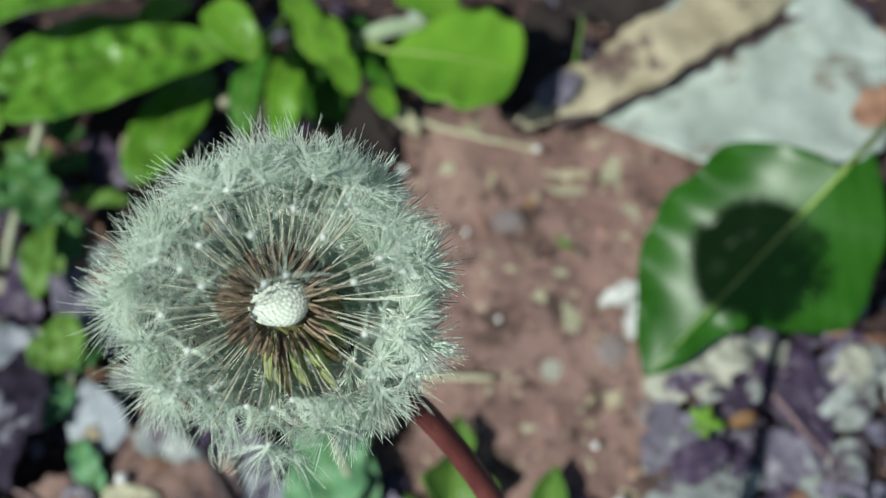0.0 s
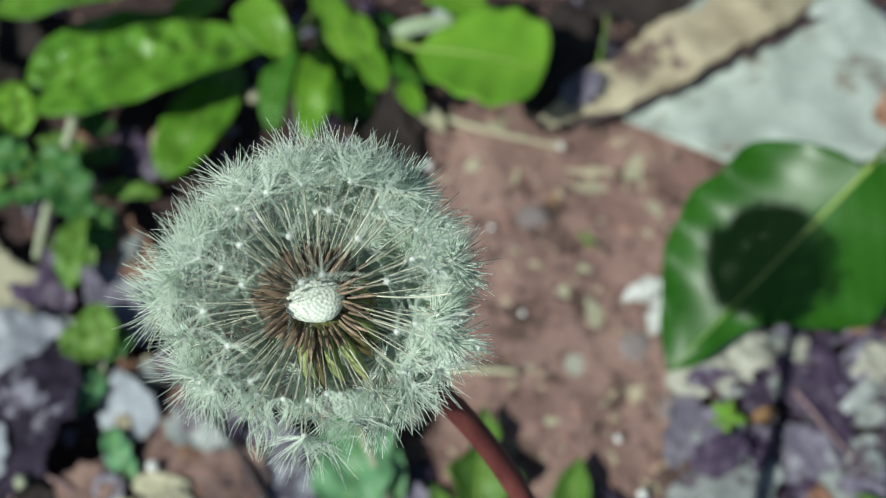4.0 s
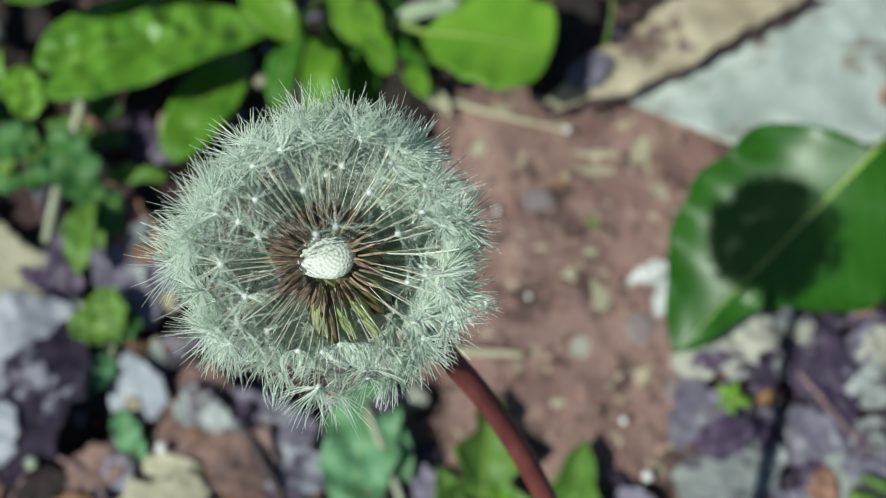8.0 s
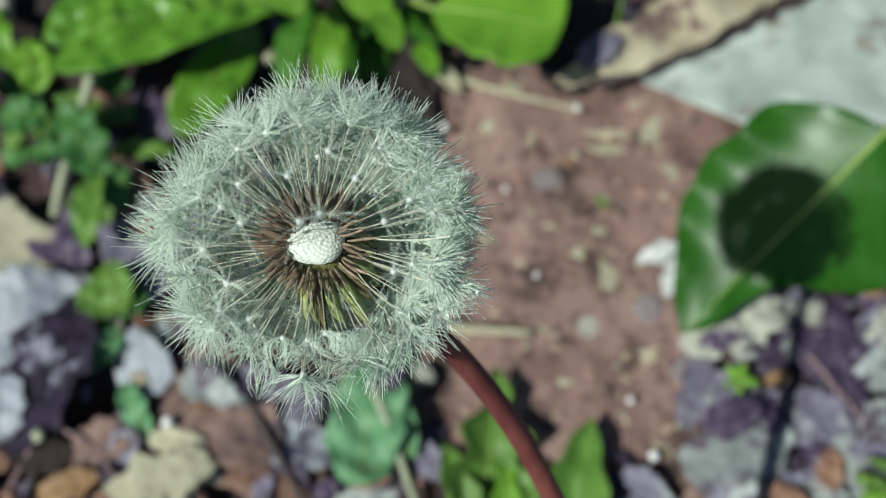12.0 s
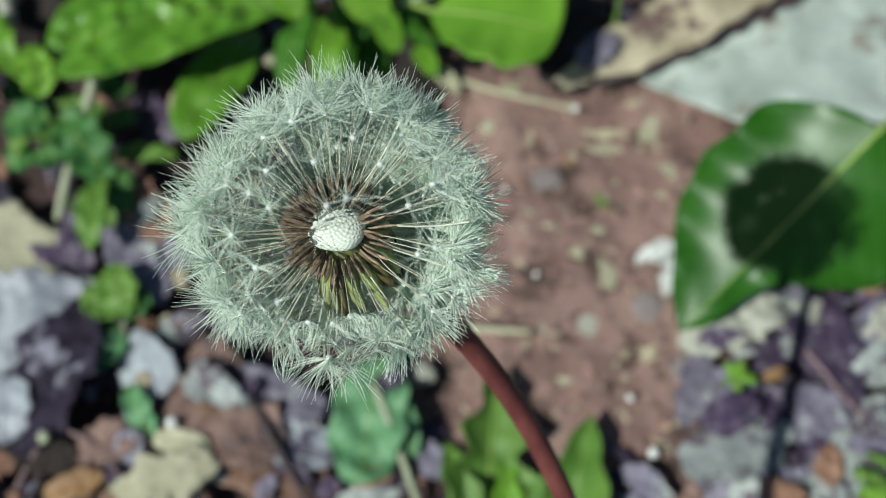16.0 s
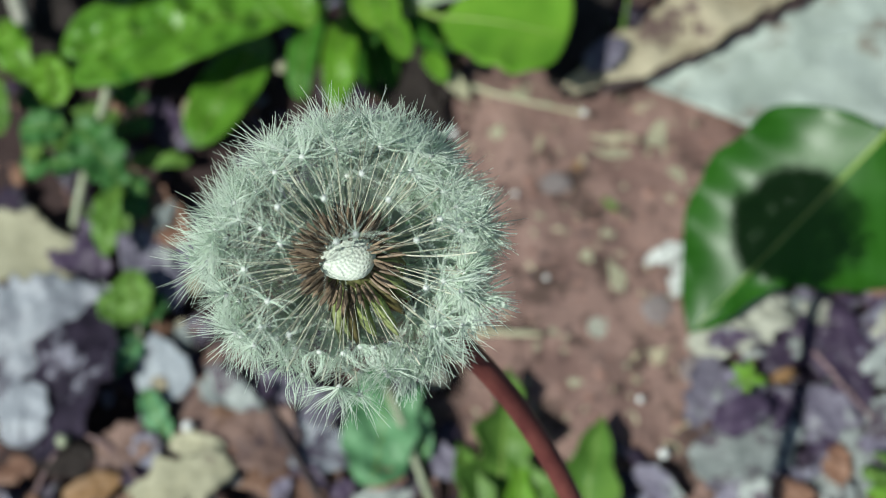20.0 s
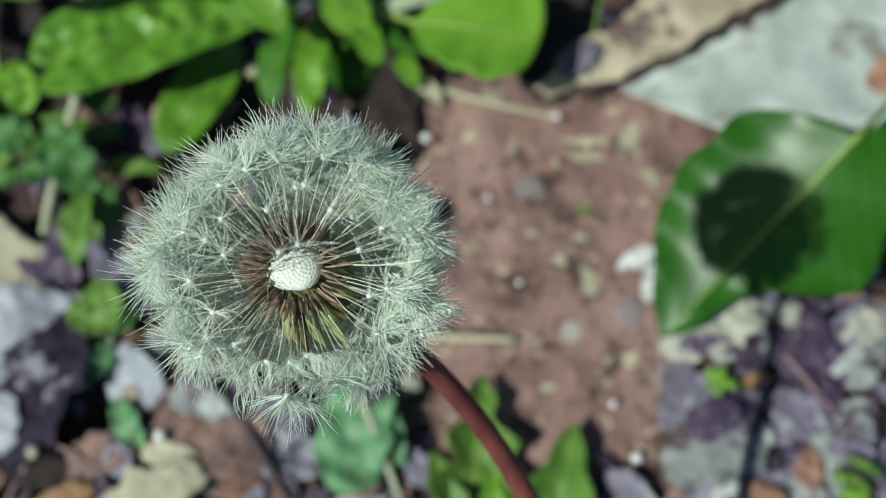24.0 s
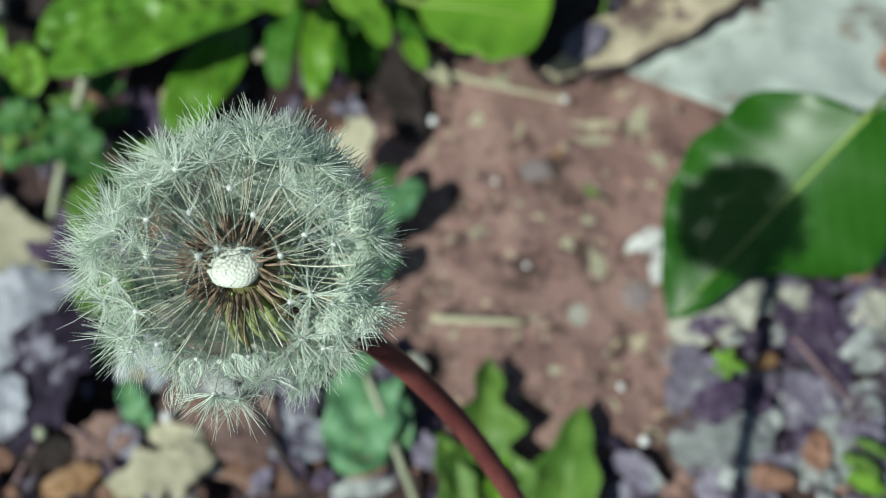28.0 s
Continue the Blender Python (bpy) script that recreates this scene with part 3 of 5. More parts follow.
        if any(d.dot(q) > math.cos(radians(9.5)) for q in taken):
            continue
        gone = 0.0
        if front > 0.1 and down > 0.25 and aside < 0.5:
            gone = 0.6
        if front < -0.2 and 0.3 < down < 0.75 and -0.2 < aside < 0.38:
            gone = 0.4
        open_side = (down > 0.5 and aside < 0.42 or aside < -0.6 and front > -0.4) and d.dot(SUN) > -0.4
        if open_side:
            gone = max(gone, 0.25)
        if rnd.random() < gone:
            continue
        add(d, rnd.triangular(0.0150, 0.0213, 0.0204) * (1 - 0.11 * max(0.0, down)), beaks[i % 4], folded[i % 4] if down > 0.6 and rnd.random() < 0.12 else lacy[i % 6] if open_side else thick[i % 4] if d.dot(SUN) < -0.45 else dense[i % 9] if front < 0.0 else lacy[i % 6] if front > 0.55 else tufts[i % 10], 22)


CLOCK = dandelion()

# ---- the glossy leaf that catches the dandelion's shadow ----
def glossy_leaf():
    plant = thing("glossy_leaf_plant", "single broad glossy dark green leaf with wavy edge", "leaf", (0.1980, 0.0710, 0.0000))
    blade = leaf(plant, (0.1397, -0.0006, 0.0760), (0.0795, -0.0527, 0.0260), 0.0735, M_GLOSSY, roll=-10, rise=0.55, fall=0.85, cup=-0.10, other_cup=-0.16, arch=-0.025,
                 curl=0.02, wave=0.025, rib=M_RIB, rib_size=0.012, n=110, k=34, thick=0.0006, seed=3, label="glossy dark green blade", lobe=0.12, ripple=0.032, ripple_n=4,
                 other=((0.0, 0.05, 0.12, 0.20, 0.30, 0.43, 0.49, 0.55, 0.60, 0.66, 0.80, 0.92, 1.0), (0.05, 0.32, 0.58, 0.78, 0.95, 1.0, 0.90, 0.66, 0.42, 0.27, 0.20, 0.12, 0.0)))
    bm = bmesh.new()
    at = Vector(plant.location)
    pts = bezier(Vector((0.1384, -0.0018, 0.0760)), Vector((0.1504, 0.0103, 0.0740)), Vector((0.1766, 0.0398, 0.0400)), at + Vector((0, 0, -0.002)), 14)
    tube(bm, [p - at for p in pts], 0.0011, 8)
    part("petiole", bm, M_RIB, plant, "pale green leaf stalk")


glossy_leaf()


# ---- the broad-leaved rosette ----
def rosette():
    plant = thing("broadleaf_plantain", "rosette of broad bright green blistered leaves", "plant", (-0.0501, 0.1289, 0.0000))
    leaf(plant, (-0.0576, 0.0805, 0.0350), (-0.1562, 0.0595, 0.0360), 0.0490, M_PLANT, roll=8, rise=1.10, fall=0.40, cup=0.06, arch=0.05, wave=0.03, seed=1, blister=0.0060, ripple=0.012, ripple_n=6, n=70, k=30, rib_size=0.008)
    leaf(plant, (-0.0732, 0.1011, 0.0450), (-0.1626, 0.0752, 0.0580), 0.0319, M_PLANT, roll=10, rise=0.7, fall=0.5, seed=2, blister=0.004, ripple=0.015)
    leaf(plant, (-0.0555, 0.0626, 0.0500), (-0.0722, 0.0840, 0.0550), 0.0172, M_BRIGHT, roll=-8, rise=0.5, fall=0.35, seed=3)
    leaf(plant, (-0.0819, 0.0859, 0.0120), (-0.1053, 0.0304, 0.0160), 0.0240, M_PLANT, roll=-6, rise=0.5, fall=0.45, seed=4, arch=0.05, ripple=0.02, ripple_n=4, blister=0.002)
    leaf(plant, (-0.0565, 0.0949, 0.0240), (-0.0646, 0.0500, 0.0180), 0.0142, M_SHADED_LEAF, roll=16, rise=0.6, fall=0.45, seed=5, ripple=0.025, ripple_n=3, blister=0.002)
    leaf(plant, (-0.0476, 0.0823, 0.0260), (-0.0490, 0.0411, 0.0240), 0.0138, M_BRIGHT, roll=-8, rise=0.5, fall=0.55, seed=6, ripple=0.025, ripple_n=3, blister=0.002)
    leaf(plant, (-0.0337, 0.0921, 0.0360), (-0.0261, 0.0633, 0.0450), 0.0118, M_BRIGHT, rise=0.5, fall=0.35, seed=7, ripple=0.025, ripple_n=3, blister=0.002)
    leaf(plant, (-0.0296, 0.0754, 0.0400), (-0.0206, 0.0499, 0.0460), 0.0108, M_BRIGHT, roll=-6, rise=0.4, fall=0.35, seed=17, ripple=0.02, ripple_n=3, blister=0.0015)
    leaf(plant, (-0.0446, 0.0966, 0.0220), (-0.0370, 0.0724, 0.0180), 0.0125, M_SHADED_LEAF, roll=6, rise=0.5, fall=0.4, seed=18, ripple=0.02, ripple_n=3, blister=0.0015)
    leaf(plant, (-0.0485, 0.1105, 0.0300), (-0.0331, 0.0701, 0.0360), 0.0137, M_BRIGHT, rise=0.6, fall=0.5, seed=8)
    leaf(plant, (-0.0073, 0.0731, 0.0400), (0.0405, 0.0590, 0.0460), 0.0525, M_BRIGHT, roll=-10, rise=0.62, fall=0.34, cup=0.12, arch=0.04, seed=9, rib_size=0.016, n=46, k=20, ripple=0.014, ripple_n=4)
    leaf(plant, (-0.0150, 0.0760, 0.0120), (-0.0062, 0.0590, 0.0160), 0.0087, M_BRIGHT, seed=10, rib=None)
    leaf(plant, (-0.0080, 0.0684, 0.0100), (0.0029, 0.0573, 0.0060), 0.0069, M_STRAW, seed=11, rib=None, label="withered yellow leaf tip")
    leaf(plant, (-0.0225, 0.0840, 0.0280), (0.0061, 0.0846, 0.0420), 0.0075, M_SILVER, rise=0.4, fall=0.3, seed=12, label="pale silvery young leaf")
    leaf(plant, (-0.0284, 0.1069, 0.0160), (-0.0069, 0.0768, 0.0100), 0.0165, M_SHADED_LEAF, rise=0.5, fall=0.5, seed=13)
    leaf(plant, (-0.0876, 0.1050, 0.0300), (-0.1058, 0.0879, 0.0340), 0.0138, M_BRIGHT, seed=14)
    # low leaf added to darken the shaded gap under the others
    leaf(plant, (-0.0417, 0.0927, 0.0080), (-0.0308, 0.0594, 0.0030), 0.0188, M_SHADED_LEAF, rise=0.4, fall=0.5, seed=15)
    leaf(plant, (-0.0043, 0.1060, 0.0350), (0.0181, 0.0905, 0.0400), 0.0201, M_BRIGHT, seed=16)
    for i, (a, b, c) in enumerate((
            ((-0.0579, 0.0820, 0.0340), (-0.0515, 0.1011, 0.0200), (-0.0501, 0.1289, 0.0000)), ((-0.0073, 0.0731, 0.0400), (-0.0247, 0.0875, 0.0300), (-0.0476, 0.1283, 0.0000)),
            ((-0.0476, 0.0823, 0.0260), (-0.0483, 0.1042, 0.0160), (-0.0491, 0.1283, 0.0000)), ((-0.0358, 0.0921, 0.0350), (-0.0412, 0.1083, 0.0200), (-0.0487, 0.1296, 0.0000)))):
        bm = bmesh.new()
        at = Vector(plant.location)
        tube(bm, [p - at for p in bezier(a, Vector(a).lerp(Vector(b), 0.6), b, c, 10)], 0.0013, 8)
        part("petiole", bm, M_RIB, plant, "pale green leaf stalk")


rosette()


# ---- small weeds ----
def weed(name, label, at, leaves, stems, material_of):
    plant = thing(name, label, "plant", at)
    for i, (b, t, w, kind, roll) in enumerate(leaves):
        leaf(plant, b, t, w, material_of[kind], roll=roll, rise=0.5, fall=0.5, seed=30 + i + len(leaves), n=30, k=12, wave=0.06, ripple=0.10, ripple_n=3, blister=0.0022, rib_size=0.012)
    for pts, r in stems:
        bm = bmesh.new()
        tube(bm, [p - Vector(at) for p in bezier(*pts, 10)], r, 8)
        part("stem", bm, M_PALESTEM, plant, "pale greenish stem")
    return plant


KINDS = {"b": M_BRIGHT, "d": M_DULL, "w": M_WEED, "t": M_TEAL}
weed("weed", "small weed with dull and bright green oval leaves on pale stems", (-0.1530, 0.0245, 0.0000), [
    ((-0.1541, 0.0381, 0.0340), (-0.1598, 0.0563, 0.0420), 0.0141, "b", 6), ((-0.1515, 0.0305, 0.0300), (-0.1703, 0.0303, 0.0280), 0.0159, "d", -5),
    ((-0.1500, 0.0347, 0.0280), (-0.1311, 0.0126, 0.0200), 0.0198, "d", 0), ((-0.1318, 0.0109, 0.0200), (-0.1305, -0.0215, 0.0260), 0.0117, "w", 10),
    ((-0.1374, 0.0154, 0.0180), (-0.1213, 0.0003, 0.0140), 0.0130, "d", 0), ((-0.1417, 0.0315, 0.0240), (-0.1333, 0.0391, 0.0260), 0.0087, "w", 0),
    ((-0.1506, 0.0246, 0.0140), (-0.1625, 0.0245, 0.0120), 0.0111, "d", 0), ((-0.1350, 0.0278, 0.0080), (-0.1077, 0.0266, 0.0100), 0.0076, "w", 8),
    ((-0.1455, 0.0338, 0.0200), (-0.1475, 0.0456, 0.0260), 0.0111, "w", 0), ((-0.1408, 0.0284, 0.0240), (-0.1314, 0.0348, 0.0260), 0.0074, "w", 5), ((-0.1597, 0.0343, 0.0300), (-0.1514, 0.0224, 0.0260), 0.0095, "w", -6)],
    [(((-0.1416, 0.0547, 0.0220), (-0.1421, 0.0455, 0.0220), (-0.1429, 0.0402, 0.0200), (-0.1530, 0.0245, 0.0000)), 0.0018),
     (((-0.1489, 0.0206, 0.0120), (-0.1491, 0.0132, 0.0120), (-0.1515, 0.0053, 0.0080), (-0.1544, 0.0006, 0.0000)), 0.0019)], KINDS)
weed("weed", "low weed with crowded dull green leaves under the rosette", (-0.1635, 0.0324, 0.0000), [
    ((-0.1692, 0.0519, 0.0120), (-0.1807, 0.0560, 0.0140), 0.0138, "d", 8), ((-0.1631, 0.0283, 0.0120), (-0.1740, 0.0218, 0.0100), 0.0126, "d", -8),
    ((-0.1627, 0.0574, 0.0200), (-0.1530, 0.0627, 0.0240), 0.0113, "w", 12), ((-0.1470, 0.0068, 0.0100), (-0.1263, -0.0040, 0.0120), 0.0109, "w", 0),
    ((-0.1652, 0.0363, 0.0160), (-0.1707, 0.0247, 0.0140), 0.0099, "w", 10), ((-0.1383, 0.0397, 0.0100), (-0.1245, 0.0437, 0.0120), 0.0091, "d", 0),
    ((-0.1332, 0.0159, 0.0160), (-0.1206, 0.0075, 0.0180), 0.0096, "d", -12), ((-0.1447, 0.0571, 0.0120), (-0.1289, 0.0556, 0.0100), 0.0101, "d", 0)], [], KINDS)
weed("weed", "bright green weed leaf beside the rosette", (-0.2021, 0.0908, 0.0000), [
    ((-0.1856, 0.0805, 0.0300), (-0.1677, 0.0488, 0.0340), 0.0143, "b", 0), ((-0.1905, 0.0603, 0.0200), (-0.1791, 0.0317, 0.0240), 0.0134, "w", 0)], [], KINDS)
weed("weed_sprig", "sprig of small bright green lobed leaves among dry leaves", (-0.1262, -0.0317, 0.0000), [
    ((-0.1179, -0.0434, 0.0160), (-0.1227, -0.0252, 0.0220), 0.0144, "w", 0), ((-0.1181, -0.0423, 0.0160), (-0.1340, -0.0353, 0.0180), 0.0128, "w", 0),
    ((-0.1192, -0.0427, 0.0140), (-0.1109, -0.0327, 0.0140), 0.0116, "d", 0), ((-0.1197, -0.0463, 0.0120), (-0.1311, -0.0539, 0.0120), 0.0082, "d", 0),
    ((-0.1167, -0.0500, 0.0140), (-0.1290, -0.0640, 0.0140), 0.0110, "t", 0), ((-0.1139, -0.0683, 0.0140), (-0.1033, -0.0871, 0.0120), 0.0092, "t", 0)],
    [(((-0.1185, -0.0438, 0.0140), (-0.1179, -0.0539, 0.0120), (-0.1164, -0.0639, 0.0100), (-0.1171, -0.0673, 0.0000)), 0.0008)], KINDS)
weed("seedling", "tiny bright green seedling in dry litter", (0.1054, -0.0614, 0.0000), [
    ((0.1005, -0.0663, 0.0170), (0.0961, -0.0608, 0.0180), 0.0036, "b", 0), ((0.1009, -0.0659, 0.0170), (0.1019, -0.0597, 0.0190), 0.0034, "b", 0),
    ((0.1013, -0.0663, 0.0170), (0.1078, -0.0668, 0.0160), 0.0034, "b", 0), ((0.1008, -0.0671, 0.0170), (0.0991, -0.0722, 0.0150), 0.0028, "b", 0),
    ((0.1005, -0.0664, 0.0160), (0.0949, -0.0673, 0.0150), 0.0024, "w", 0)], [], KINDS)
weed("weed", "yellow-green young leaf poking out of dry litter", (0.1509, -0.1002, 0.0000), [
    ((0.1494, -0.1064, 0.0120), (0.1368, -0.0973, 0.0140), 0.0065, "w", 0), ((0.1529, -0.0996, 0.0160), (0.1392, -0.0933, 0.0200), 0.0035, "w", 0),
    ((0.1506, -0.1102, 0.0120), (0.1375, -0.1049, 0.0140), 0.0065, "b", 0)], [], KINDS)


# ---- toothed leaves of the dandelion's own foot, and a bluish leaf beside them ----
def foot_leaves():
    plant = thing("toothed_leaf_tuft", "tuft of upright toothed bright green leaves", "plant", (0.0193, -0.1346, 0.0000))
    leaf(plant, (0.0098, -0.1259, 0.0040), (0.0169, -0.0581, 0.0100), 0.0394, M_WEED, roll=14, rise=0.35, fall=1.0, teeth=0.5, teeth_n=4, seed=41, cup=0.55, n=70, arch=0.04, blister=0.002)
    leaf(plant, (0.0385, -0.1259, 0.0040), (0.0501, -0.0769, 0.0100), 0.0265, M_WEED, roll=-8, rise=0.4, fall=1.0, teeth=0.22, teeth_n=3, seed=42, cup=0.75, arch=0.03, blister=0.0015)
    leaf(plant, (0.0117, -0.1243, 0.0060), (-0.0018, -0.0866, 0.0100), 0.0134, M_WEED, rise=0.4, fall=0.7, seed=43, cup=0.5, teeth=0.4, teeth_n=3, n=50)
    leaf(plant, (0.0193, -0.1243, 0.0060), (0.0200, -0.0891, 0.0080), 0.0115, M_BRIGHT, rise=0.4, fall=0.7, seed=44, cup=0.5, teeth=0.3, teeth_n=3, n=50)
    plant = thing("bluish_leaf_plant", "broad bluish green leaf with pale thick midrib", "plant", (-0.0077, -0.1159, 0.0000))
    leaf(plant, (-0.0248, -0.0555, 0.0100), (-0.0305, -0.1036, 0.0140), 0.0271, M_TEAL, roll=4, rise=0.45, fall=0.4, seed=45, cup=0.16, rib_size=0.008, arch=0.03, ripple=0.09, ripple_n=3, blister=0.004)
    leaf(plant, (-0.0189, -0.0680, 0.0080), (-0.0120, -0.0930, 0.0100), 0.0088, M_TEAL, seed=46)
    bm = bmesh.new()
    at = Vector(plant.location)
    tube(bm, [p - at for p in bezier(at, Vector((-0.0110, -0.1072, 0.0100)), Vector((-0.0193, -0.0861, 0.0160)), Vector((-0.0270, -0.0673, 0.0140)), 14)], 0.0014, 8)
    part("stem", bm, M_PALESTEM, plant, "pale leaf stalk")


foot_leaves()


# ---- fallen leaves ----
dry_leaf((0.2031, 0.0890, 0.0100), (0.0770, 0.0680, 0.0030), 0.0990, M_GREYLEAF, "large pale grey-green dry leaf lying flat", roll=3, rise=0.5, fall=0.75, crumple=0.03, ragged=0.10, seed=1, n=44, k=22, thick=0.0006)
dry_leaf((0.1604, 0.1251, 0.0180), (0.0440, 0.0597, 0.0070), 0.0276, M_TAN, "tan dry leaf strip with brown blotches and dark torn edge", roll=-8, rise=0.3, fall=0.5, crumple=0.03, ragged=0.26, seed=2, n=60, k=20)
# dark strip stands in for the shade under the tan leaf's lifted edge
dry_leaf((0.1685, 0.1185, 0.0120), (0.0579, 0.0612, 0.0070), 0.0178, M_TWIG, "dark brown strip painting the shaded gap along the tan leaf", rise=0.3, fall=0.35, crumple=0.012, ragged=0.26, seed=3, n=50)
dry_leaf((0.1981, 0.0658, 0.0200), (0.1736, 0.0553, 0.0180), 0.0179, M_BROWN, "brown curled dry leaf tip", crumple=0.055, ragged=0.22, seed=4)
dry_leaf((-0.1939, -0.0028, 0.0100), (-0.1446, -0.0213, 0.0060), 0.0291, M_BUFF, "buff dry leaf, half hidden under weeds", rise=0.4, fall=0.5, crumple=0.03, ragged=0.2, seed=5)
dry_leaf((-0.1610, -0.0068, 0.0080), (-0.1342, -0.0219, 0.0100), 0.0150, M_PURPLE, "small dark purple dry leaf", crumple=0.065, ragged=0.25, seed=6)
dry_leaf((-0.1848, -0.0645, 0.0120), (-0.1294, -0.0363, 0.0120), 0.0477, M_BLOOM, "large grey weathered leaf with dark purple stains", roll=12, crumple=0.05, ragged=0.22, seed=7, n=40, k=22)
dry_leaf((-0.1504, -0.0936, 0.0140), (-0.1280, -0.0348, 0.0150), 0.0300, M_BLACKLEAF, "dark purple rotting leaf with grey bloom", roll=-10, crumple=0.06, ragged=0.3, seed=8, n=40, k=22)
dry_leaf((-0.1542, -0.0901, 0.0160), (-0.1556, -0.0658, 0.0160), 0.0180, M_BLOOM, "pale grey leaf tip", rise=0.4, fall=0.4, crumple=0.04, ragged=0.22, seed=9)
dry_leaf((-0.1137, -0.0468, 0.0140), (-0.1045, -0.0722, 0.0110), 0.0203, M_BLUISH, "pale lilac-grey pointed dry leaf", roll=2, rise=0.95, fall=0.5, crumple=0.02, arch=0.0, cup=-0.03, seed=10)
dry_leaf((-0.1186, -0.0140, 0.0080), (-0.1234, 0.0116, 0.0100), 0.0130, M_LILAC, "grey dry leaf sliver beside the weed", crumple=0.04, seed=11)
dry_leaf((-0.1127, -0.1086, 0.0140), (-0.0797, -0.0953, 0.0150), 0.0172, M_BUFF, "pale buff lobed dry leaf", rise=0.4, fall=0.35, crumple=0.04, ragged=0.48, seed=12)
dry_leaf((-0.1035, -0.0871, 0.0120), (-0.0829, -0.0906, 0.0140), 0.0091, M_BUFF, "pale buff leaf lobe", crumple=0.04, seed=13)
dry_leaf((-0.1396, -0.1069, 0.0080), (-0.1193, -0.0995, 0.0100), 0.0110, M_ORANGE, "orange brown dry leaf", crumple=0.055, ragged=0.26, seed=14)
dry_leaf((-0.0956, -0.0769, 0.0040), (-0.0432, -0.1014, 0.0050), 0.0301, M_BROWN, "reddish brown dry leaf", crumple=0.04, seed=15)
dry_leaf((-0.0974, -0.0648, 0.0060), (-0.0442, -0.0759, 0.0080), 0.0204, M_MAUVE, "weathered grey leaf with pale bloom", crumple=0.04, seed=16)
dry_leaf((-0.0678, -0.0841, 0.0080), (-0.0374, -0.0921, 0.0080), 0.0179, M_BLOOM, "bluish grey dry leaf scrap", crumple=0.055, ragged=0.22, seed=17)
dry_leaf((-0.0391, -0.1070, 0.0040), (-0.0127, -0.0988, 0.0040), 0.0119, M_BLEACHED, "pale dry leaf scrap", crumple=0.04, seed=18)
dry_leaf((0.0824, -0.0519, 0.0130), (0.1204, -0.0374, 0.0140), 0.0185, M_PALETAN, "pale tan dry leaf scrap", crumple=0.05, ragged=0.28, rise=0.3, fall=0.3, seed=19)
# dark patch on top paints the shaded hole through the pale scrap
dry_leaf((0.0890, -0.0501, 0.0150), (0.1073, -0.0522, 0.0150), 0.0085, M_PURPLE, "dark purple patch standing in for the pale scrap's dark hole", rise=0.25, fall=0.25, crumple=0.04, ragged=0.25, seed=20)
dry_leaf((0.0833, -0.0803, 0.0050), (0.0914, -0.0528, 0.0080), 0.0118, M_MAUVE, "weathered grey leaf scrap", crumple=0.065, ragged=0.34, seed=21)
dry_leaf((0.0876, -0.0855, 0.0090), (0.1076, -0.0741, 0.0100), 0.0124, M_PURPLE, "dark purple curled leaf", crumple=0.065, ragged=0.32, seed=22)
dry_leaf((0.1039, -0.0764, 0.0080), (0.1206, -0.0687, 0.0100), 0.0104, M_PURPLE, "dark purple curled scrap beside the bleached leaf", crumple=0.065, ragged=0.3, seed=50)
dry_leaf((0.1077, -0.0595, 0.0100), (0.1213, -0.0510, 0.0100), 0.0118, M_PURPLE, "dark purple scrap beside the seedling", rise=0.3, fall=0.3, crumple=0.05, ragged=0.3, seed=51)
dry_leaf((0.0876, -0.0695, 0.0070), (0.1098, -0.0653, 0.0070), 0.0162, M_MAUVE, "mauve weathered leaf under the seedling", rise=0.3, fall=0.3, crumple=0.05, ragged=0.3, seed=52)
dry_leaf((0.1247, -0.0368, 0.0120), (0.1376, -0.0413, 0.0120), 0.0091, M_PALETAN, "pale crumpled scrap under the glossy leaf", crumple=0.07, ragged=0.3, seed=53)
dry_leaf((0.1502, -0.0542, 0.0120), (0.1632, -0.0369, 0.0120), 0.0123, M_PALETAN, "pale tan scrap beside the violet leaf", crumple=0.06, ragged=0.3, seed=54)
dry_leaf((0.1233, -0.0659, 0.0090), (0.1385, -0.0843, 0.0090), 0.0140, M_MAUVE, "mauve weathered leaf under the pink twig", crumple=0.05, ragged=0.3, seed=55)
dry_leaf((0.1427, -0.0806, 0.0100), (0.1579, -0.0724, 0.0100), 0.0119, M_BLEACHED, "bleached crumbling leaf scrap", crumple=0.05, ragged=0.3, seed=56)
dry_leaf((0.0813, -0.0964, 0.0080), (0.1049, -0.0842, 0.0100), 0.0166, M_BLEACHED, "pale grey-green crumbled leaf", rise=0.3, fall=0.3, crumple=0.035, ragged=0.3, seed=23)
dry_leaf((0.1003, -0.0923, 0.0090), (0.1187, -0.0806, 0.0100), 0.0127, M_BLEACHED, "bleached leaf scrap with torn edge", rise=0.3, fall=0.4, crumple=0.035, ragged=0.32, seed=57)
dry_leaf((0.0955, -0.1018, 0.0080), (0.1156, -0.0943, 0.0090), 0.0109, M_MAUVE, "mauve crumbled leaf scrap", rise=0.3, fall=0.4, crumple=0.035, ragged=0.32, seed=58)
dry_leaf((0.1186, -0.0960, 0.0080), (0.1323, -0.0863, 0.0090), 0.0098, M_PURPLE, "dark violet scrap beside the bleached leaf", rise=0.3, fall=0.4, crumple=0.06, ragged=0.4, seed=59)
dry_leaf((0.1294, -0.0369, 0.0120), (0.1451, -0.0775, 0.0100), 0.0245, M_PURPLE, "dark violet pointed dry leaf", rise=0.3, fall=0.9, crumple=0.06, ragged=0.25, seed=24)
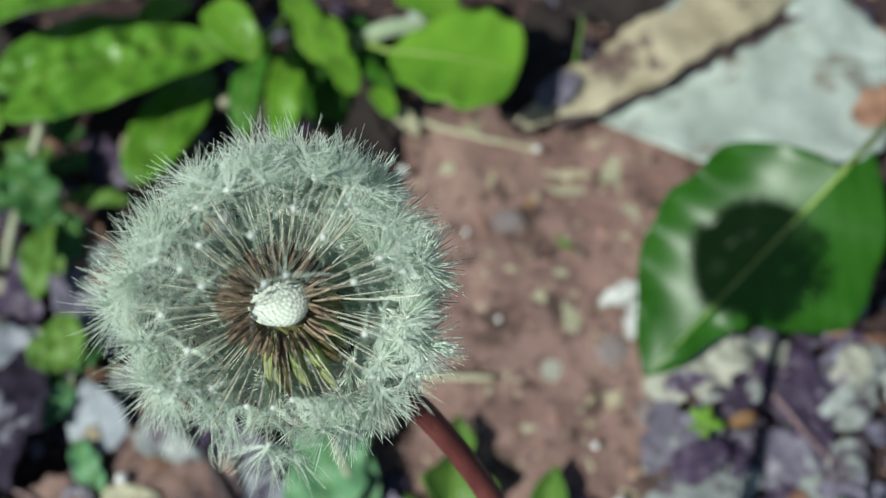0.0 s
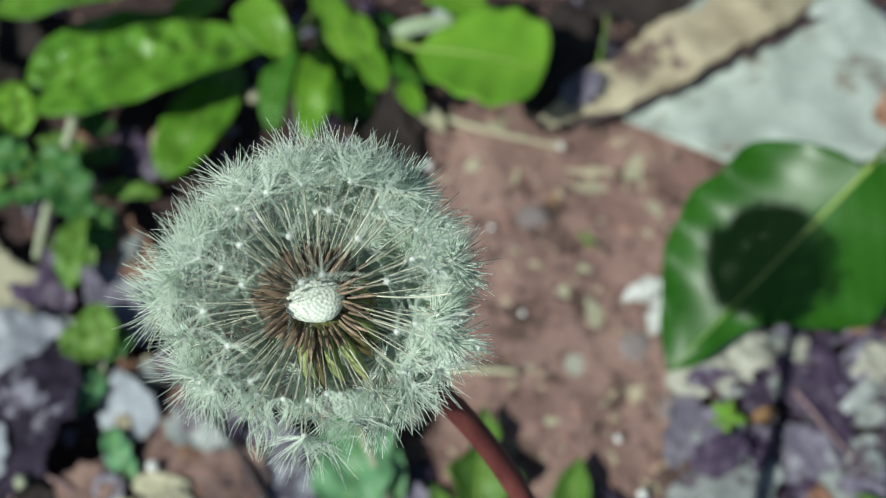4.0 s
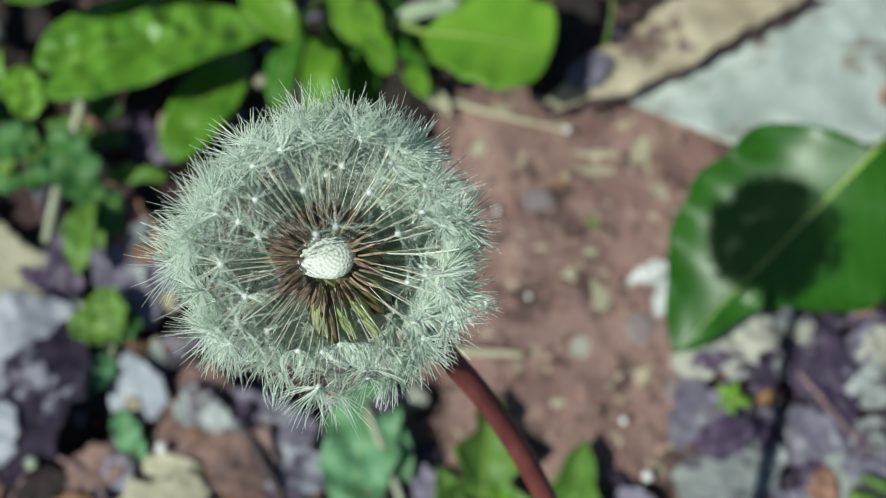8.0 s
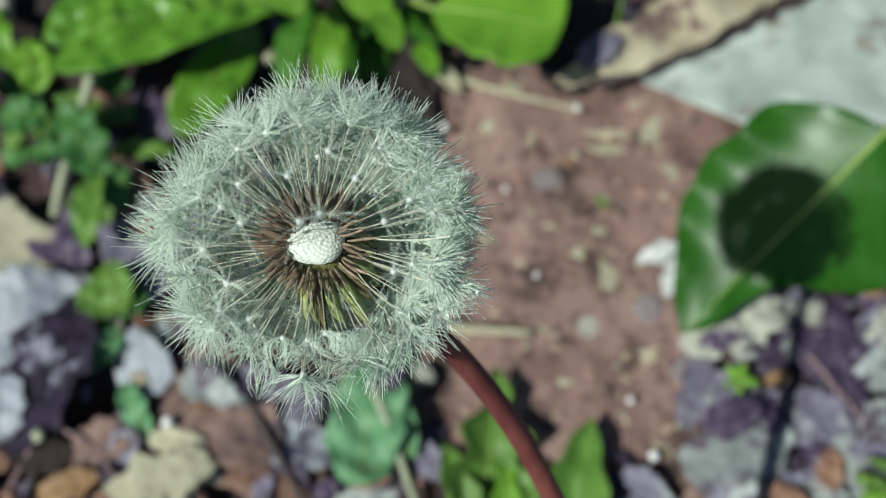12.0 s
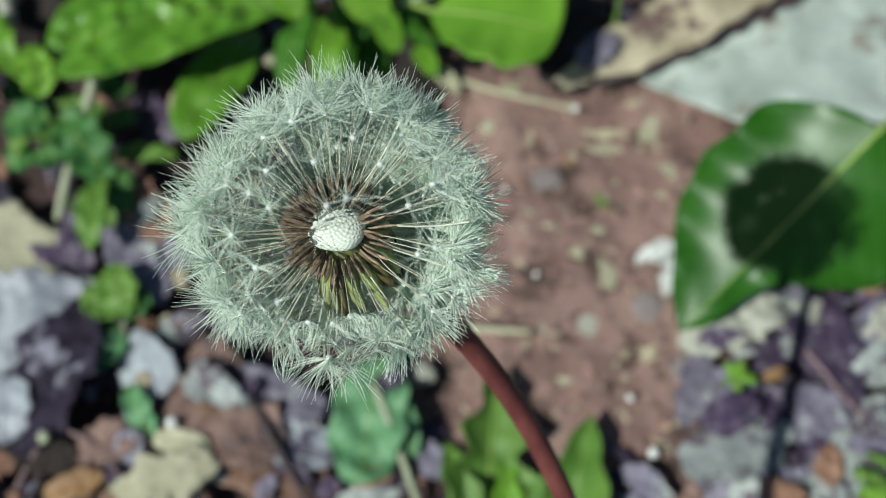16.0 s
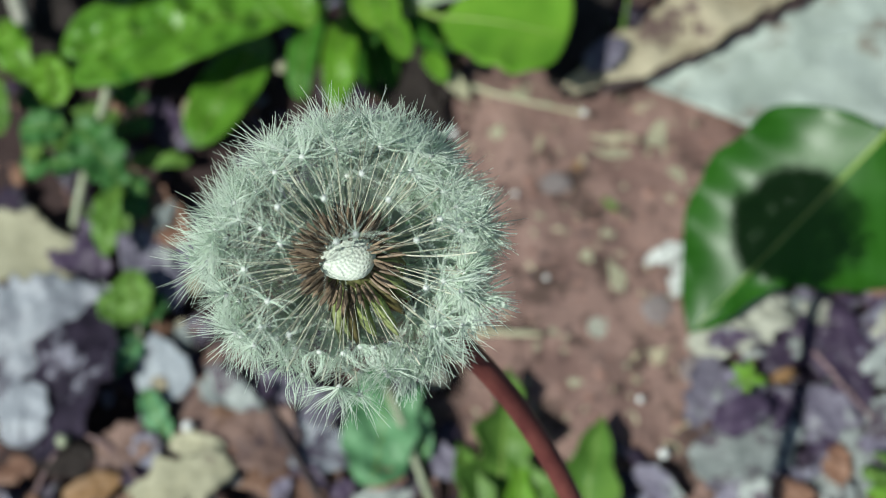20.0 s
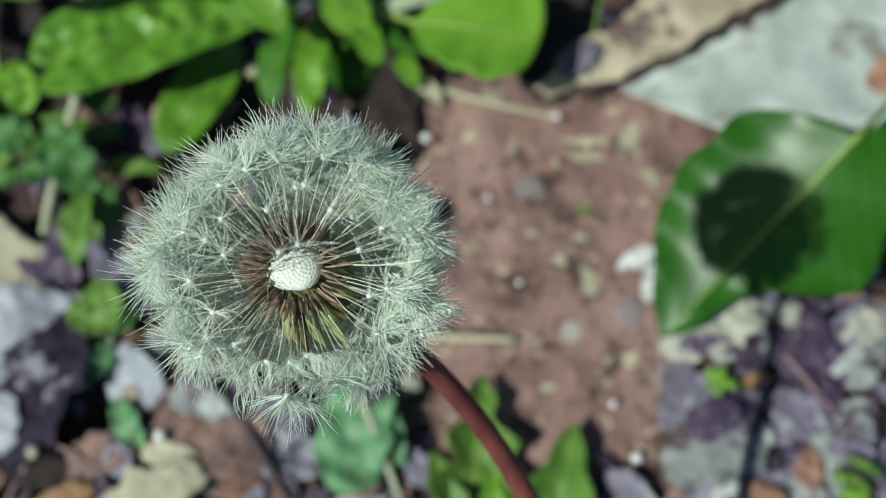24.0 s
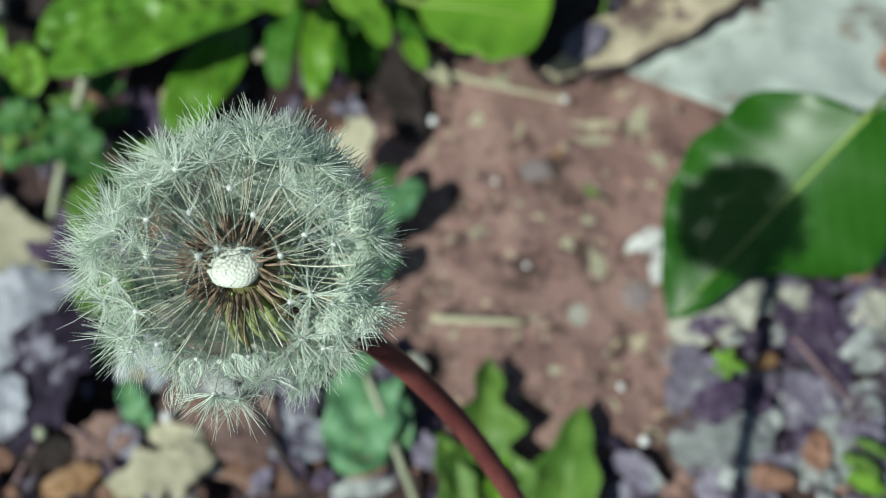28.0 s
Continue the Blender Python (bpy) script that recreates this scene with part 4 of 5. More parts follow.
dry_leaf((0.1621, -0.0361, 0.0100), (0.1381, -0.0542, 0.0120), 0.0123, M_LILAC, "grey dry leaf scrap", crumple=0.055, ragged=0.22, seed=25)
dry_leaf((0.1198, -0.0836, 0.0060), (0.1484, -0.0739, 0.0080), 0.0181, M_MAUVE, "lilac grey dry leaf", crumple=0.055, ragged=0.22, seed=26)
dry_leaf((0.1213, -0.1014, 0.0060), (0.1566, -0.0841, 0.0080), 0.0217, M_BLEACHED, "pale grey dry leaf with torn rim", crumple=0.05, ragged=0.25, seed=27)
dry_leaf((0.0875, -0.1092, 0.0060), (0.1210, -0.0999, 0.0080), 0.0176, M_MAUVE, "grey dry leaf at the path edge", crumple=0.055, ragged=0.22, seed=28)
dry_leaf((0.1477, -0.0656, 0.0080), (0.1643, -0.0471, 0.0100), 0.0143, M_BLEACHED, "pale dry leaf scrap", crumple=0.055, ragged=0.22, seed=29)
dry_leaf((0.1231, -0.0345, 0.0060), (0.1366, -0.0308, 0.0080), 0.0126, M_LILAC, "grey scrap under the glossy leaf", crumple=0.055, ragged=0.22, seed=30)
dry_leaf((0.1100, -0.0653, 0.0140), (0.1199, -0.0624, 0.0140), 0.0048, M_ORANGE, "small orange leaf chip", crumple=0.04, seed=31, rib=False)
dry_leaf((0.0703, -0.0152, 0.0050), (0.0867, -0.0109, 0.0090), 0.0073, M_WHITE, "white papery leaf scrap", crumple=0.09, ragged=0.4, seed=32, rib=False)
dry_leaf((0.0802, -0.0307, 0.0050), (0.0849, -0.0146, 0.0100), 0.0076, M_WHITE, "white papery curled scrap", crumple=0.09, ragged=0.35, seed=33, rib=False)
# dark sheet lays the rosette's shade over the litter
dry_leaf((-0.2113, 0.1268, 0.0120), (-0.1650, 0.0765, 0.0120), 0.0360, M_SHADE, "near-black sheet painting the shade beside the rosette", rise=0.25, fall=0.25, crumple=0.03, seed=35)
dry_leaf((-0.1268, 0.0581, 0.0060), (-0.1139, 0.0325, 0.0040), 0.0138, M_PURPLE, "dark brown dry leaf in the shade of the rosette", crumple=0.065, ragged=0.25, seed=36)
dry_leaf((-0.1133, 0.0567, 0.0080), (-0.1085, 0.0351, 0.0040), 0.0055, M_TAN, "tan strip of dry leaf", crumple=0.03, seed=37)
dry_leaf((-0.1296, -0.0040, 0.0120), (-0.1057, -0.0356, 0.0100), 0.0171, M_MAUVE, "mauve-brown dry leaf behind the seed head", crumple=0.065, ragged=0.25, seed=38)
dry_leaf((-0.1271, 0.0143, 0.0120), (-0.1049, -0.0114, 0.0100), 0.0166, M_BROWN, "reddish brown dry leaf beside the weed", crumple=0.05, ragged=0.25, seed=60)
dry_leaf((-0.0382, 0.0167, 0.0160), (-0.0266, 0.0272, 0.0300), 0.0162, M_BUFF, "pale yellowish withered leaf standing up from the soil", rise=0.4, fall=0.35, crumple=0.05, ragged=0.3, seed=39)
weed("weed", "small bluish green weed leaves hidden behind the seed head", (-0.0179, 0.0113, 0.0000), [
    ((-0.0337, -0.0169, 0.0140), (-0.0066, 0.0055, 0.0200), 0.0149, "t", 0), ((-0.0354, -0.0320, 0.0120), (-0.0162, -0.0211, 0.0140), 0.0126, "t", 0),
    ((-0.0341, -0.0090, 0.0120), (-0.0172, 0.0154, 0.0160), 0.0108, "d", 0)], [], KINDS)
dry_leaf((0.0513, 0.0642, 0.0150), (0.0663, 0.0779, 0.0180), 0.0128, M_MAUVE, "grey-lilac leaf scrap on the tan strip", crumple=0.055, ragged=0.3, seed=40)
dry_leaf((-0.0114, -0.0880, 0.0060), (0.0014, -0.0988, 0.0060), 0.0107, M_MAUVE, "mauve leaf scrap beside the toothed leaves", crumple=0.05, ragged=0.3, seed=61)
# shade between the rosette and the soil, laid in as a dark sheet
dry_leaf((-0.0383, 0.0861, 0.0030), (-0.0088, 0.0525, 0.0030), 0.0260, M_SHADE, "near-black sheet painting shade between rosette and bare soil", rise=0.3, fall=0.3, crumple=0.03, ragged=0.3, seed=63)
# dark sheet in place of a shadow cast on the soil
dry_leaf((-0.0214, 0.0722, 0.0045), (-0.0105, 0.0331, 0.0040), 0.0150, M_SHADE, "near-black sheet painting a cast shadow behind the seed head", rise=0.3, fall=0.3, crumple=0.03, ragged=0.35, seed=73)
dry_leaf((0.0600, -0.0964, 0.0080), (0.0757, -0.1067, 0.0080), 0.0109, M_MAUVE, "greyish leaf scrap at the soil's edge", crumple=0.05, ragged=0.3, seed=62)

# the bright leaf's shadow, put in as a dark sheet
dry_leaf((0.0600, 0.1204, 0.0070), (0.0415, 0.0588, 0.0060), 0.0250, M_SHADE, "near-black sheet painting the shadow between rosette and tan leaf", rise=0.25, fall=0.25, crumple=0.02, ragged=0.25, seed=64)

# dark sheet paints the shade of the gap above the tan strip
dry_leaf((0.0640, 0.1330, 0.0090), (0.1130, 0.1050, 0.0090), 0.0330, M_SHADE, "near-black sheet painting the dark gap above the tan strip", rise=0.25, fall=0.25, crumple=0.02, ragged=0.25, seed=65)

dry_leaf((-0.1008, -0.0677, 0.0100), (-0.0588, -0.0936, 0.0100), 0.0290, M_EARTHY, "pinkish brown dry leaf under the seed head", rise=0.4, fall=0.4, crumple=0.035, ragged=0.25, seed=66, n=40, k=20)
dry_leaf((-0.0928, -0.0643, 0.0160), (-0.0703, -0.0762, 0.0140), 0.0140, M_BLEACHED, "pale lilac-green dry leaf scrap on brown leaves", rise=0.3, fall=0.8, crumple=0.06, ragged=0.5, seed=67)
dry_leaf((-0.0934, -0.0518, 0.0100), (-0.0752, -0.0623, 0.0100), 0.0130, M_EARTHY, "reddish brown leaf scrap beside the pale pointed leaf", rise=0.4, fall=0.5, crumple=0.05, ragged=0.3, seed=68)
dry_leaf((-0.1290, -0.0915, 0.0125), (-0.1075, -0.0850, 0.0130), 0.0150, M_EARTHY, "brown leaf scrap beside the pale lobed leaf", rise=0.4, fall=0.5, crumple=0.05, ragged=0.35, seed=74)
# dark sheet for a black gap in the litter
dry_leaf((-0.1554, -0.0860, 0.0130), (-0.1296, -0.0956, 0.0130), 0.0150, M_SHADE, "near-black sheet painting the dark gap at the litter's edge", rise=0.3, fall=0.3, crumple=0.03, ragged=0.25, seed=69)
dry_leaf((0.0871, -0.0838, 0.0170), (0.1079, -0.0739, 0.0160), 0.0130, M_PURPLE, "dark violet curled leaf below the seedling", rise=0.4, fall=0.5, crumple=0.05, ragged=0.28, seed=70)
dry_leaf((0.0789, -0.0944, 0.0120), (0.1142, -0.0886, 0.0130), 0.0190, M_BLEACHED, "pale grey-green leaf scrap with torn rim", rise=0.35, fall=0.35, crumple=0.035, ragged=0.3, seed=71)
dry_leaf((0.1418, -0.0628, 0.0150), (0.1551, -0.0526, 0.0160), 0.0060, M_BLEACHED, "pale scrap beside the dark violet leaf", rise=0.4, fall=0.4, crumple=0.05, ragged=0.35, seed=72)
dry_leaf((0.1410, -0.0848, 0.0140), (0.1530, -0.0787, 0.0140), 0.0080, M_BLEACHED, "pale crumbled leaf scrap at the litter's edge", rise=0.4, fall=0.4, crumple=0.05, ragged=0.35, seed=73)

# ---- straws, twigs, stones ----
rod("straw", "pale straw lying on the soil", ((0.0029, 0.0652, 0.0040), (0.0186, 0.0589, 0.0050), (0.0371, 0.0543, 0.0040), (0.0532, 0.0513, 0.0030)), 0.0013, M_STRAW, "straw", bend=0.0005)
rod("straw", "short pale straw lying on the soil", ((-0.0041, -0.0425, 0.0040), (0.0064, -0.0434, 0.0040), (0.0190, -0.0439, 0.0040), (0.0306, -0.0442, 0.0030)), 0.0018, M_STRAW, "straw", bend=0.0006, seed=3)
rod("straw", "thick bleached stalk stub beside the rosette", ((-0.1878, 0.1068, 0.0300), (-0.1799, 0.0827, 0.0200)), 0.0040, M_PALETAN, "stalk", taper=0.8, bend=0.0006, seed=12)
rod("straw", "pale stem rising out of the weeds", ((-0.1374, 0.0516, 0.0300), (-0.1425, 0.0277, 0.0240)), 0.0021, M_PALESTEM, "stalk", taper=0.8, bend=0.0005, seed=13)
rod("straw", "green grass stalk rising beside the tan leaf", ((0.0662, 0.0818, 0.0020), (0.0672, 0.0875, 0.0100), (0.0689, 0.0930, 0.0180), (0.0699, 0.1027, 0.0240)), 0.0011, M_WEED, "stalk", bend=0.0003, seed=4)
rod("twig", "dark curved twig on fallen leaves", ((-0.0841, -0.0519, 0.0060), (-0.0697, -0.0714, 0.0140), (-0.0582, -0.0935, 0.0140), (-0.0460, -0.1120, 0.0100)), 0.0021, M_TWIG, "twig", bend=0.001)
rod("twig", "thin pinkish twig on dry leaves", ((0.1263, -0.0549, 0.0140), (0.1318, -0.0636, 0.0150), (0.1385, -0.0736, 0.0140), (0.1475, -0.0816, 0.0100)), 0.0007, M_PINK, "twig", bend=0.0006, seed=6)
rod("twig", "thin brown twig reaching over dark leaves", ((-0.1312, -0.0861, 0.0160), (-0.1230, -0.0881, 0.0160), (-0.1174, -0.0951, 0.0120), (-0.1093, -0.1059, 0.0080)), 0.0007, M_PINK, "twig", bend=0.0006, seed=7)
rod("twig", "pinkish brown twig standing in dark litter", ((-0.1522, -0.1052, 0.0040), (-0.1471, -0.0986, 0.0100), (-0.1421, -0.0921, 0.0160), (-0.1382, -0.0887, 0.0200)), 0.0008, M_PINK, "twig", bend=0.0004, seed=8)


def stones():
    rnd = random.Random(5)
    for at, size, m, label in (
            ((0.0373, 0.0219, 0.0010), (0.0074, 0.0050, 0.0007), M_STONE, "flat grey stone sunk in soil"), ((0.0748, -0.0325, 0.0010), (0.006, 0.006, 0.0012), M_STONE, "grey stone beside white scraps"),
            ((0.0879, -0.0566, 0.0010), (0.007, 0.006, 0.003), M_STONE, "grey stone half sunk in litter"), ((-0.0102, -0.0615, 0.0055), (0.0048, 0.0046, 0.0026), M_PALETAN, "pale buff pebble on soil"),
            ((-0.0742, 0.0703, 0.0120), (0.0028, 0.0036, 0.0026), M_BUFF, "pale bud at the rosette's foot"), ((-0.1378, -0.0890, 0.0210), (0.0022, 0.0022, 0.0022), M_PALESTEM, "pale seed capsule on a twig")):
        bm = bmesh.new()
        lump(bm, (0, 0, 0), size, rnd.random() * 50, 3)
        name = "bud" if "bud" in label else "seed_capsule" if "capsule" in label else "pebble"
        ob = part(name, bm, m, None)
        ob.location = (at[0], at[1], relief(at[0], at[1]) + 0.0002) if at[2] < 0.0035 else at
        tagged(ob, label, name.replace("_", " "))
    # beads stand in for the shining specks on the ground
    for at, r in (((-0.0963, -0.0825, 0.0160), 0.0021), ((0.0716, -0.0895, 0.0040), 0.0020), ((0.0324, -0.0208, 0.0022), 0.0011), ((0.0213, 0.0154, 0.0024), 0.0012), ((-0.0033, 0.0412, 0.0060), 0.0019),
                  ((0.0649, -0.0693, 0.0030), 0.0014), ((0.0504, 0.0518, 0.0040), 0.0014)):
        bm = bmesh.new()
        lump(bm, (0, 0, 0), (r, r, r), r * 1e4, 2, 0.08)
        ob = part("white_bead", bm, M_BEAD, None)
        ob.location = at
        tagged(ob, "small shiny white bead standing in for a glinting speck", "seed", "white seeds")


stones()


def leaf_chip(at, a, b, turn, m, seed):
    """A pale chip of dry leaf on the soil."""
    bm = bmesh.new()
    rnd = random.Random(seed)
    ring = [(rnd.uniform(0.35, 1.5) * a * math.cos(u), rnd.uniform(0.35, 1.5) * b * math.sin(u)) for u in (2 * math.pi * (k + rnd.uniform(-0.35, 0.35)) / 7 for k in range(7))]
    sheet(bm, [[Vector((x * s, y * s, 0.0006 * noise.noise((x * 900, y * 900, seed)))) for x, y in ring + ring[:1]] for s in (0.02, 1.0)], 0.0003)
    ob = part("leaf_chip", bm, m, None, smooth=False)
    ob.matrix_basis = Matrix.Translation((at[0], at[1], relief(at[0], at[1]) + 0.0005 + max(0.0, at[2] - 0.0035))) @ pose(0, 0, 0, rnd.uniform(-9, 9), rnd.uniform(-9, 9), turn)
    tagged(ob, "small pale chip of dry leaf on the soil", "leaf chip", "chips on the soil")


leaf_chip((0.0804, 0.0453, 0.0030), 0.0065, 0.0036, 60, M_BUFF, 0)
leaf_chip((0.0839, 0.0374, 0.0030), 0.0060, 0.0030, -20, M_BUFF, 1)
leaf_chip((0.0621, 0.0433, 0.0020), 0.0110, 0.0032, -8, M_TAN, 2)
leaf_chip((0.0628, 0.0367, 0.0020), 0.0085, 0.0024, 2, M_BUFF, 3)
leaf_chip((0.0874, 0.0255, 0.0030), 0.0046, 0.0044, 20, M_BUFF, 4)
leaf_chip((0.0594, -0.0185, 0.0030), 0.0058, 0.0034, -70, M_BUFF, 5)
leaf_chip((0.0512, -0.0396, 0.0030), 0.0052, 0.0048, 10, M_PALETAN, 6)
leaf_chip((0.0606, 0.0124, 0.0030), 0.0046, 0.0020, -40, M_WEED, 7)
leaf_chip((0.0641, 0.0099, 0.0020), 0.0050, 0.0016, -40, M_TWIG, 8)
leaf_chip((0.0463, 0.0297, 0.0030), 0.0026, 0.0026, 0, M_ORANGE, 9)
leaf_chip((0.0143, 0.0435, 0.0030), 0.0042, 0.0034, 40, M_BUFF, 10)
leaf_chip((0.0150, -0.0050, 0.0030), 0.0040, 0.0038, 0, M_BUFF, 11)
leaf_chip((0.0246, 0.0632, 0.0030), 0.0042, 0.0036, 0, M_BUFF, 12)
leaf_chip((0.0572, -0.0003, 0.0030), 0.0032, 0.0020, 10, M_BUFF, 13)
leaf_chip((0.0414, -0.0619, 0.0030), 0.0036, 0.0020, 0, M_BUFF, 14)
leaf_chip((0.0731, -0.0511, 0.0030), 0.0060, 0.0030, 20, M_TAN, 15)
leaf_chip((0.0745, -0.0849, 0.0030), 0.0060, 0.0026, -30, M_TAN, 16)
leaf_chip((0.0480, -0.0099, 0.0030), 0.0024, 0.0030, 30, M_BUFF, 17)
leaf_chip((0.0322, 0.0408, 0.0020), 0.0050, 0.0020, 70, M_TAN, 18)
leaf_chip((0.0743, 0.0561, 0.0030), 0.0046, 0.0026, -10, M_TAN, 19)
leaf_chip((0.0107, -0.0422, 0.0030), 0.0060, 0.0030, 0, M_TAN, 20)
leaf_chip((0.0338, -0.0422, 0.0030), 0.0022, 0.0018, 0, M_BUFF, 21)
leaf_chip((0.1285, -0.0334, 0.0060), 0.0060, 0.0040, 0, M_TAN, 22)
leaf_chip((0.0930, -0.0592, 0.0080), 0.0026, 0.0050, 0, M_BUFF, 23)


def litter():
    """Uncounted crumbs of soil, and shreds of old leaves round the bare patch."""
    rnd = random.Random(21)
    bm = bmesh.new()
    for i in range(2600):
        x, y = rnd.uniform(-0.26, 0.26), rnd.uniform(-0.2, 0.2)
        r = rnd.choice((0.0005, 0.0006, 0.0008, 0.001, 0.0012, 0.0019)) * rnd.uniform(0.8, 1.3)
        lump(bm, (x, y, relief(x, y) + r * 0.02), (r, r * rnd.uniform(0.6, 1.0), r * 0.42), i * 0.37, 1, 0.45)
    tagged(part("soil_crumbs", bm, M_CLOD, None), "crumbs and small clods of reddish soil", "soil crumbs", kind="stuff")
    for m, name, label, count, seed in ((M_PURPLE, "dark_leaf_litter", "shreds of dark rotting leaves", 420, 1), (M_LILAC, "grey_leaf_litter", "shreds of grey weathered leaves", 330, 2),
                                        (M_BROWN, "brown_leaf_litter", "shreds of brown dry leaves", 150, 3), (M_BLEACHED, "pale_leaf_litter", "shreds of pale bleached leaves", 120, 4),
                                        (M_TAN, "tan_soil_shreds", "tiny tan shreds lying on the soil", 90, 5), (M_BUFF, "buff_soil_shreds", "tiny buff shreds lying on the soil", 46, 6),
                                        (M_TWIG, "dark_soil_shreds", "tiny dark bits lying on the soil", 70, 7)):
        verts, faces = [], []
        rnd = random.Random(seed)
        made = 0
        while made < count:
            x, y = rnd.uniform(-0.30, 0.30), rnd.uniform(-0.22, 0.26)
            bare = SOIL_PATCH(x, y)
            on_soil = seed > 4
            if seed == 4 and (y > 0 or x < 0.1):
                continue
            if (bare > 0) != on_soil:
                continue
            made += 1
            size = rnd.triangular(0.0007, 0.0042, 0.0014) if on_soil else rnd.uniform(0.004, 0.013)
            heap = 0.006 if x > 0.09 or x < -0.08 else 0.0
            q = pose(x, y, relief(x, y) + (0.0001 if on_soil else rnd.uniform(0.001, 0.005)) + rnd.uniform(0, heap), rnd.uniform(-22, 22) * (0.4 if on_soil else 1), rnd.uniform(-22, 22) * (0.4 if on_soil else 1), rnd.uniform(0, 360))
            k0 = len(verts)
            ring = [(rnd.uniform(0.55, 1.1) * math.cos(u), rnd.uniform(0.2, 0.6) * math.sin(u)) for u in (2 * math.pi * k / 10 for k in range(10))]
            bend = rnd.uniform(-0.5, 0.7)
            for dz in (0.0, -0.0004):
                verts.append(q @ Vector((0, 0, dz)))
                for s in (0.55, 1.0):
                    for a, b in ring:
                        verts.append(q @ Vector((a * s * size, b * s * size, dz + bend * size * (b * s) ** 2 + 0.12 * size * noise.noise((a * 3 * s, b * 3 * s, made)))))
            for top in (0, 21):
                for k in range(10):
                    n1 = (k + 1) % 10
                    tri = (k0 + top, k0 + top + 1 + k, k0 + top + 1 + n1)
                    quad = (k0 + top + 1 + k, k0 + top + 11 + k, k0 + top + 11 + n1, k0 + top + 1 + n1)
                    faces += [tri, quad] if top == 0 else [tri[::-1], quad[::-1]]
            for k in range(10):
                n1 = (k + 1) % 10
                faces.append((k0 + 11 + k, k0 + 32 + k, k0 + 32 + n1, k0 + 11 + n1))
        me = bpy.data.meshes.new(name)
        me.from_pydata([tuple(v) for v in verts], [], faces)
        for p in me.polygons:
            p.use_smooth = True
        me.materials.append(m)
        tagged(new(name, me), label, "leaf litter", kind="stuff")


def SOIL_PATCH(x, y):
    """Above 0 inside the bare patch of soil."""
    cx, cy = 0.045, -0.005
    return 1.0 - ((x - cx) / 0.062) ** 2 - ((y - cy - 0.1 * (x - cx)) / 0.096) ** 2 + 0.35 * noise.noise((x * 40, y * 40, 2))


litter()


def scraps():
    """Torn scraps of old leaves heaped at both sides of the bare soil."""
    rnd = random.Random(77)
    looks = ((M_MAUVE, "torn mauve-grey scrap of old leaf"), (M_PURPLE, "torn dark purple scrap of rotting leaf"), (M_BLEACHED, "torn bleached scrap of old leaf"),
             (M_PURPLE, "torn dark purple scrap of rotting leaf"), (M_BROWN, "torn brown scrap of dry leaf"), (M_LILAC, "torn lilac-grey scrap of old leaf"), (M_TAN, "torn tan scrap of dry leaf"))
    spots = [(rnd.uniform(0.094, 0.165), rnd.uniform(-0.110, -0.030)) for i in range(72)] + [(rnd.uniform(-0.165, -0.085), rnd.uniform(-0.105, 0.0)) for i in range(52)]
    spots += [(rnd.uniform(-0.09, -0.02), rnd.uniform(-0.108, -0.066)) for i in range(34)]
    for i, (x, y) in enumerate(spots):
        if (Vector((x, y, 0)) - Vector((0.1050, -0.0614, 0.0000))).length < 0.014:
            continue
        m, label = looks[i % (7 if x < 0 else 6)]
        a, size = rnd.uniform(0, 2 * math.pi), rnd.uniform(0.006, 0.019)
        z = rnd.uniform(0.004, 0.0135)
        step = Vector((math.cos(a), math.sin(a), rnd.uniform(-0.25, 0.25))) * size
        base = Vector((x, y, z))
        dry_leaf(base, base + step, size * rnd.uniform(0.4, 0.8), m, label, roll=rnd.uniform(-12, 12), rise=rnd.uniform(0.25, 0.6), fall=rnd.uniform(0.25, 0.8), cup=rnd.uniform(-0.15, 0.3), arch=0.02,
                 crumple=0.08, ragged=0.3, seed=100 + i, name="leaf_scrap", group="torn leaf scraps", n=12, k=8, rib=False, category="leaf scrap")


scraps()


def motions():
    walk(CLOCK, [(t, Matrix.Translation(BASE) @ pose(0, 0, 0, rx, ry, rz)) for t, rx, ry, rz in SWAY])


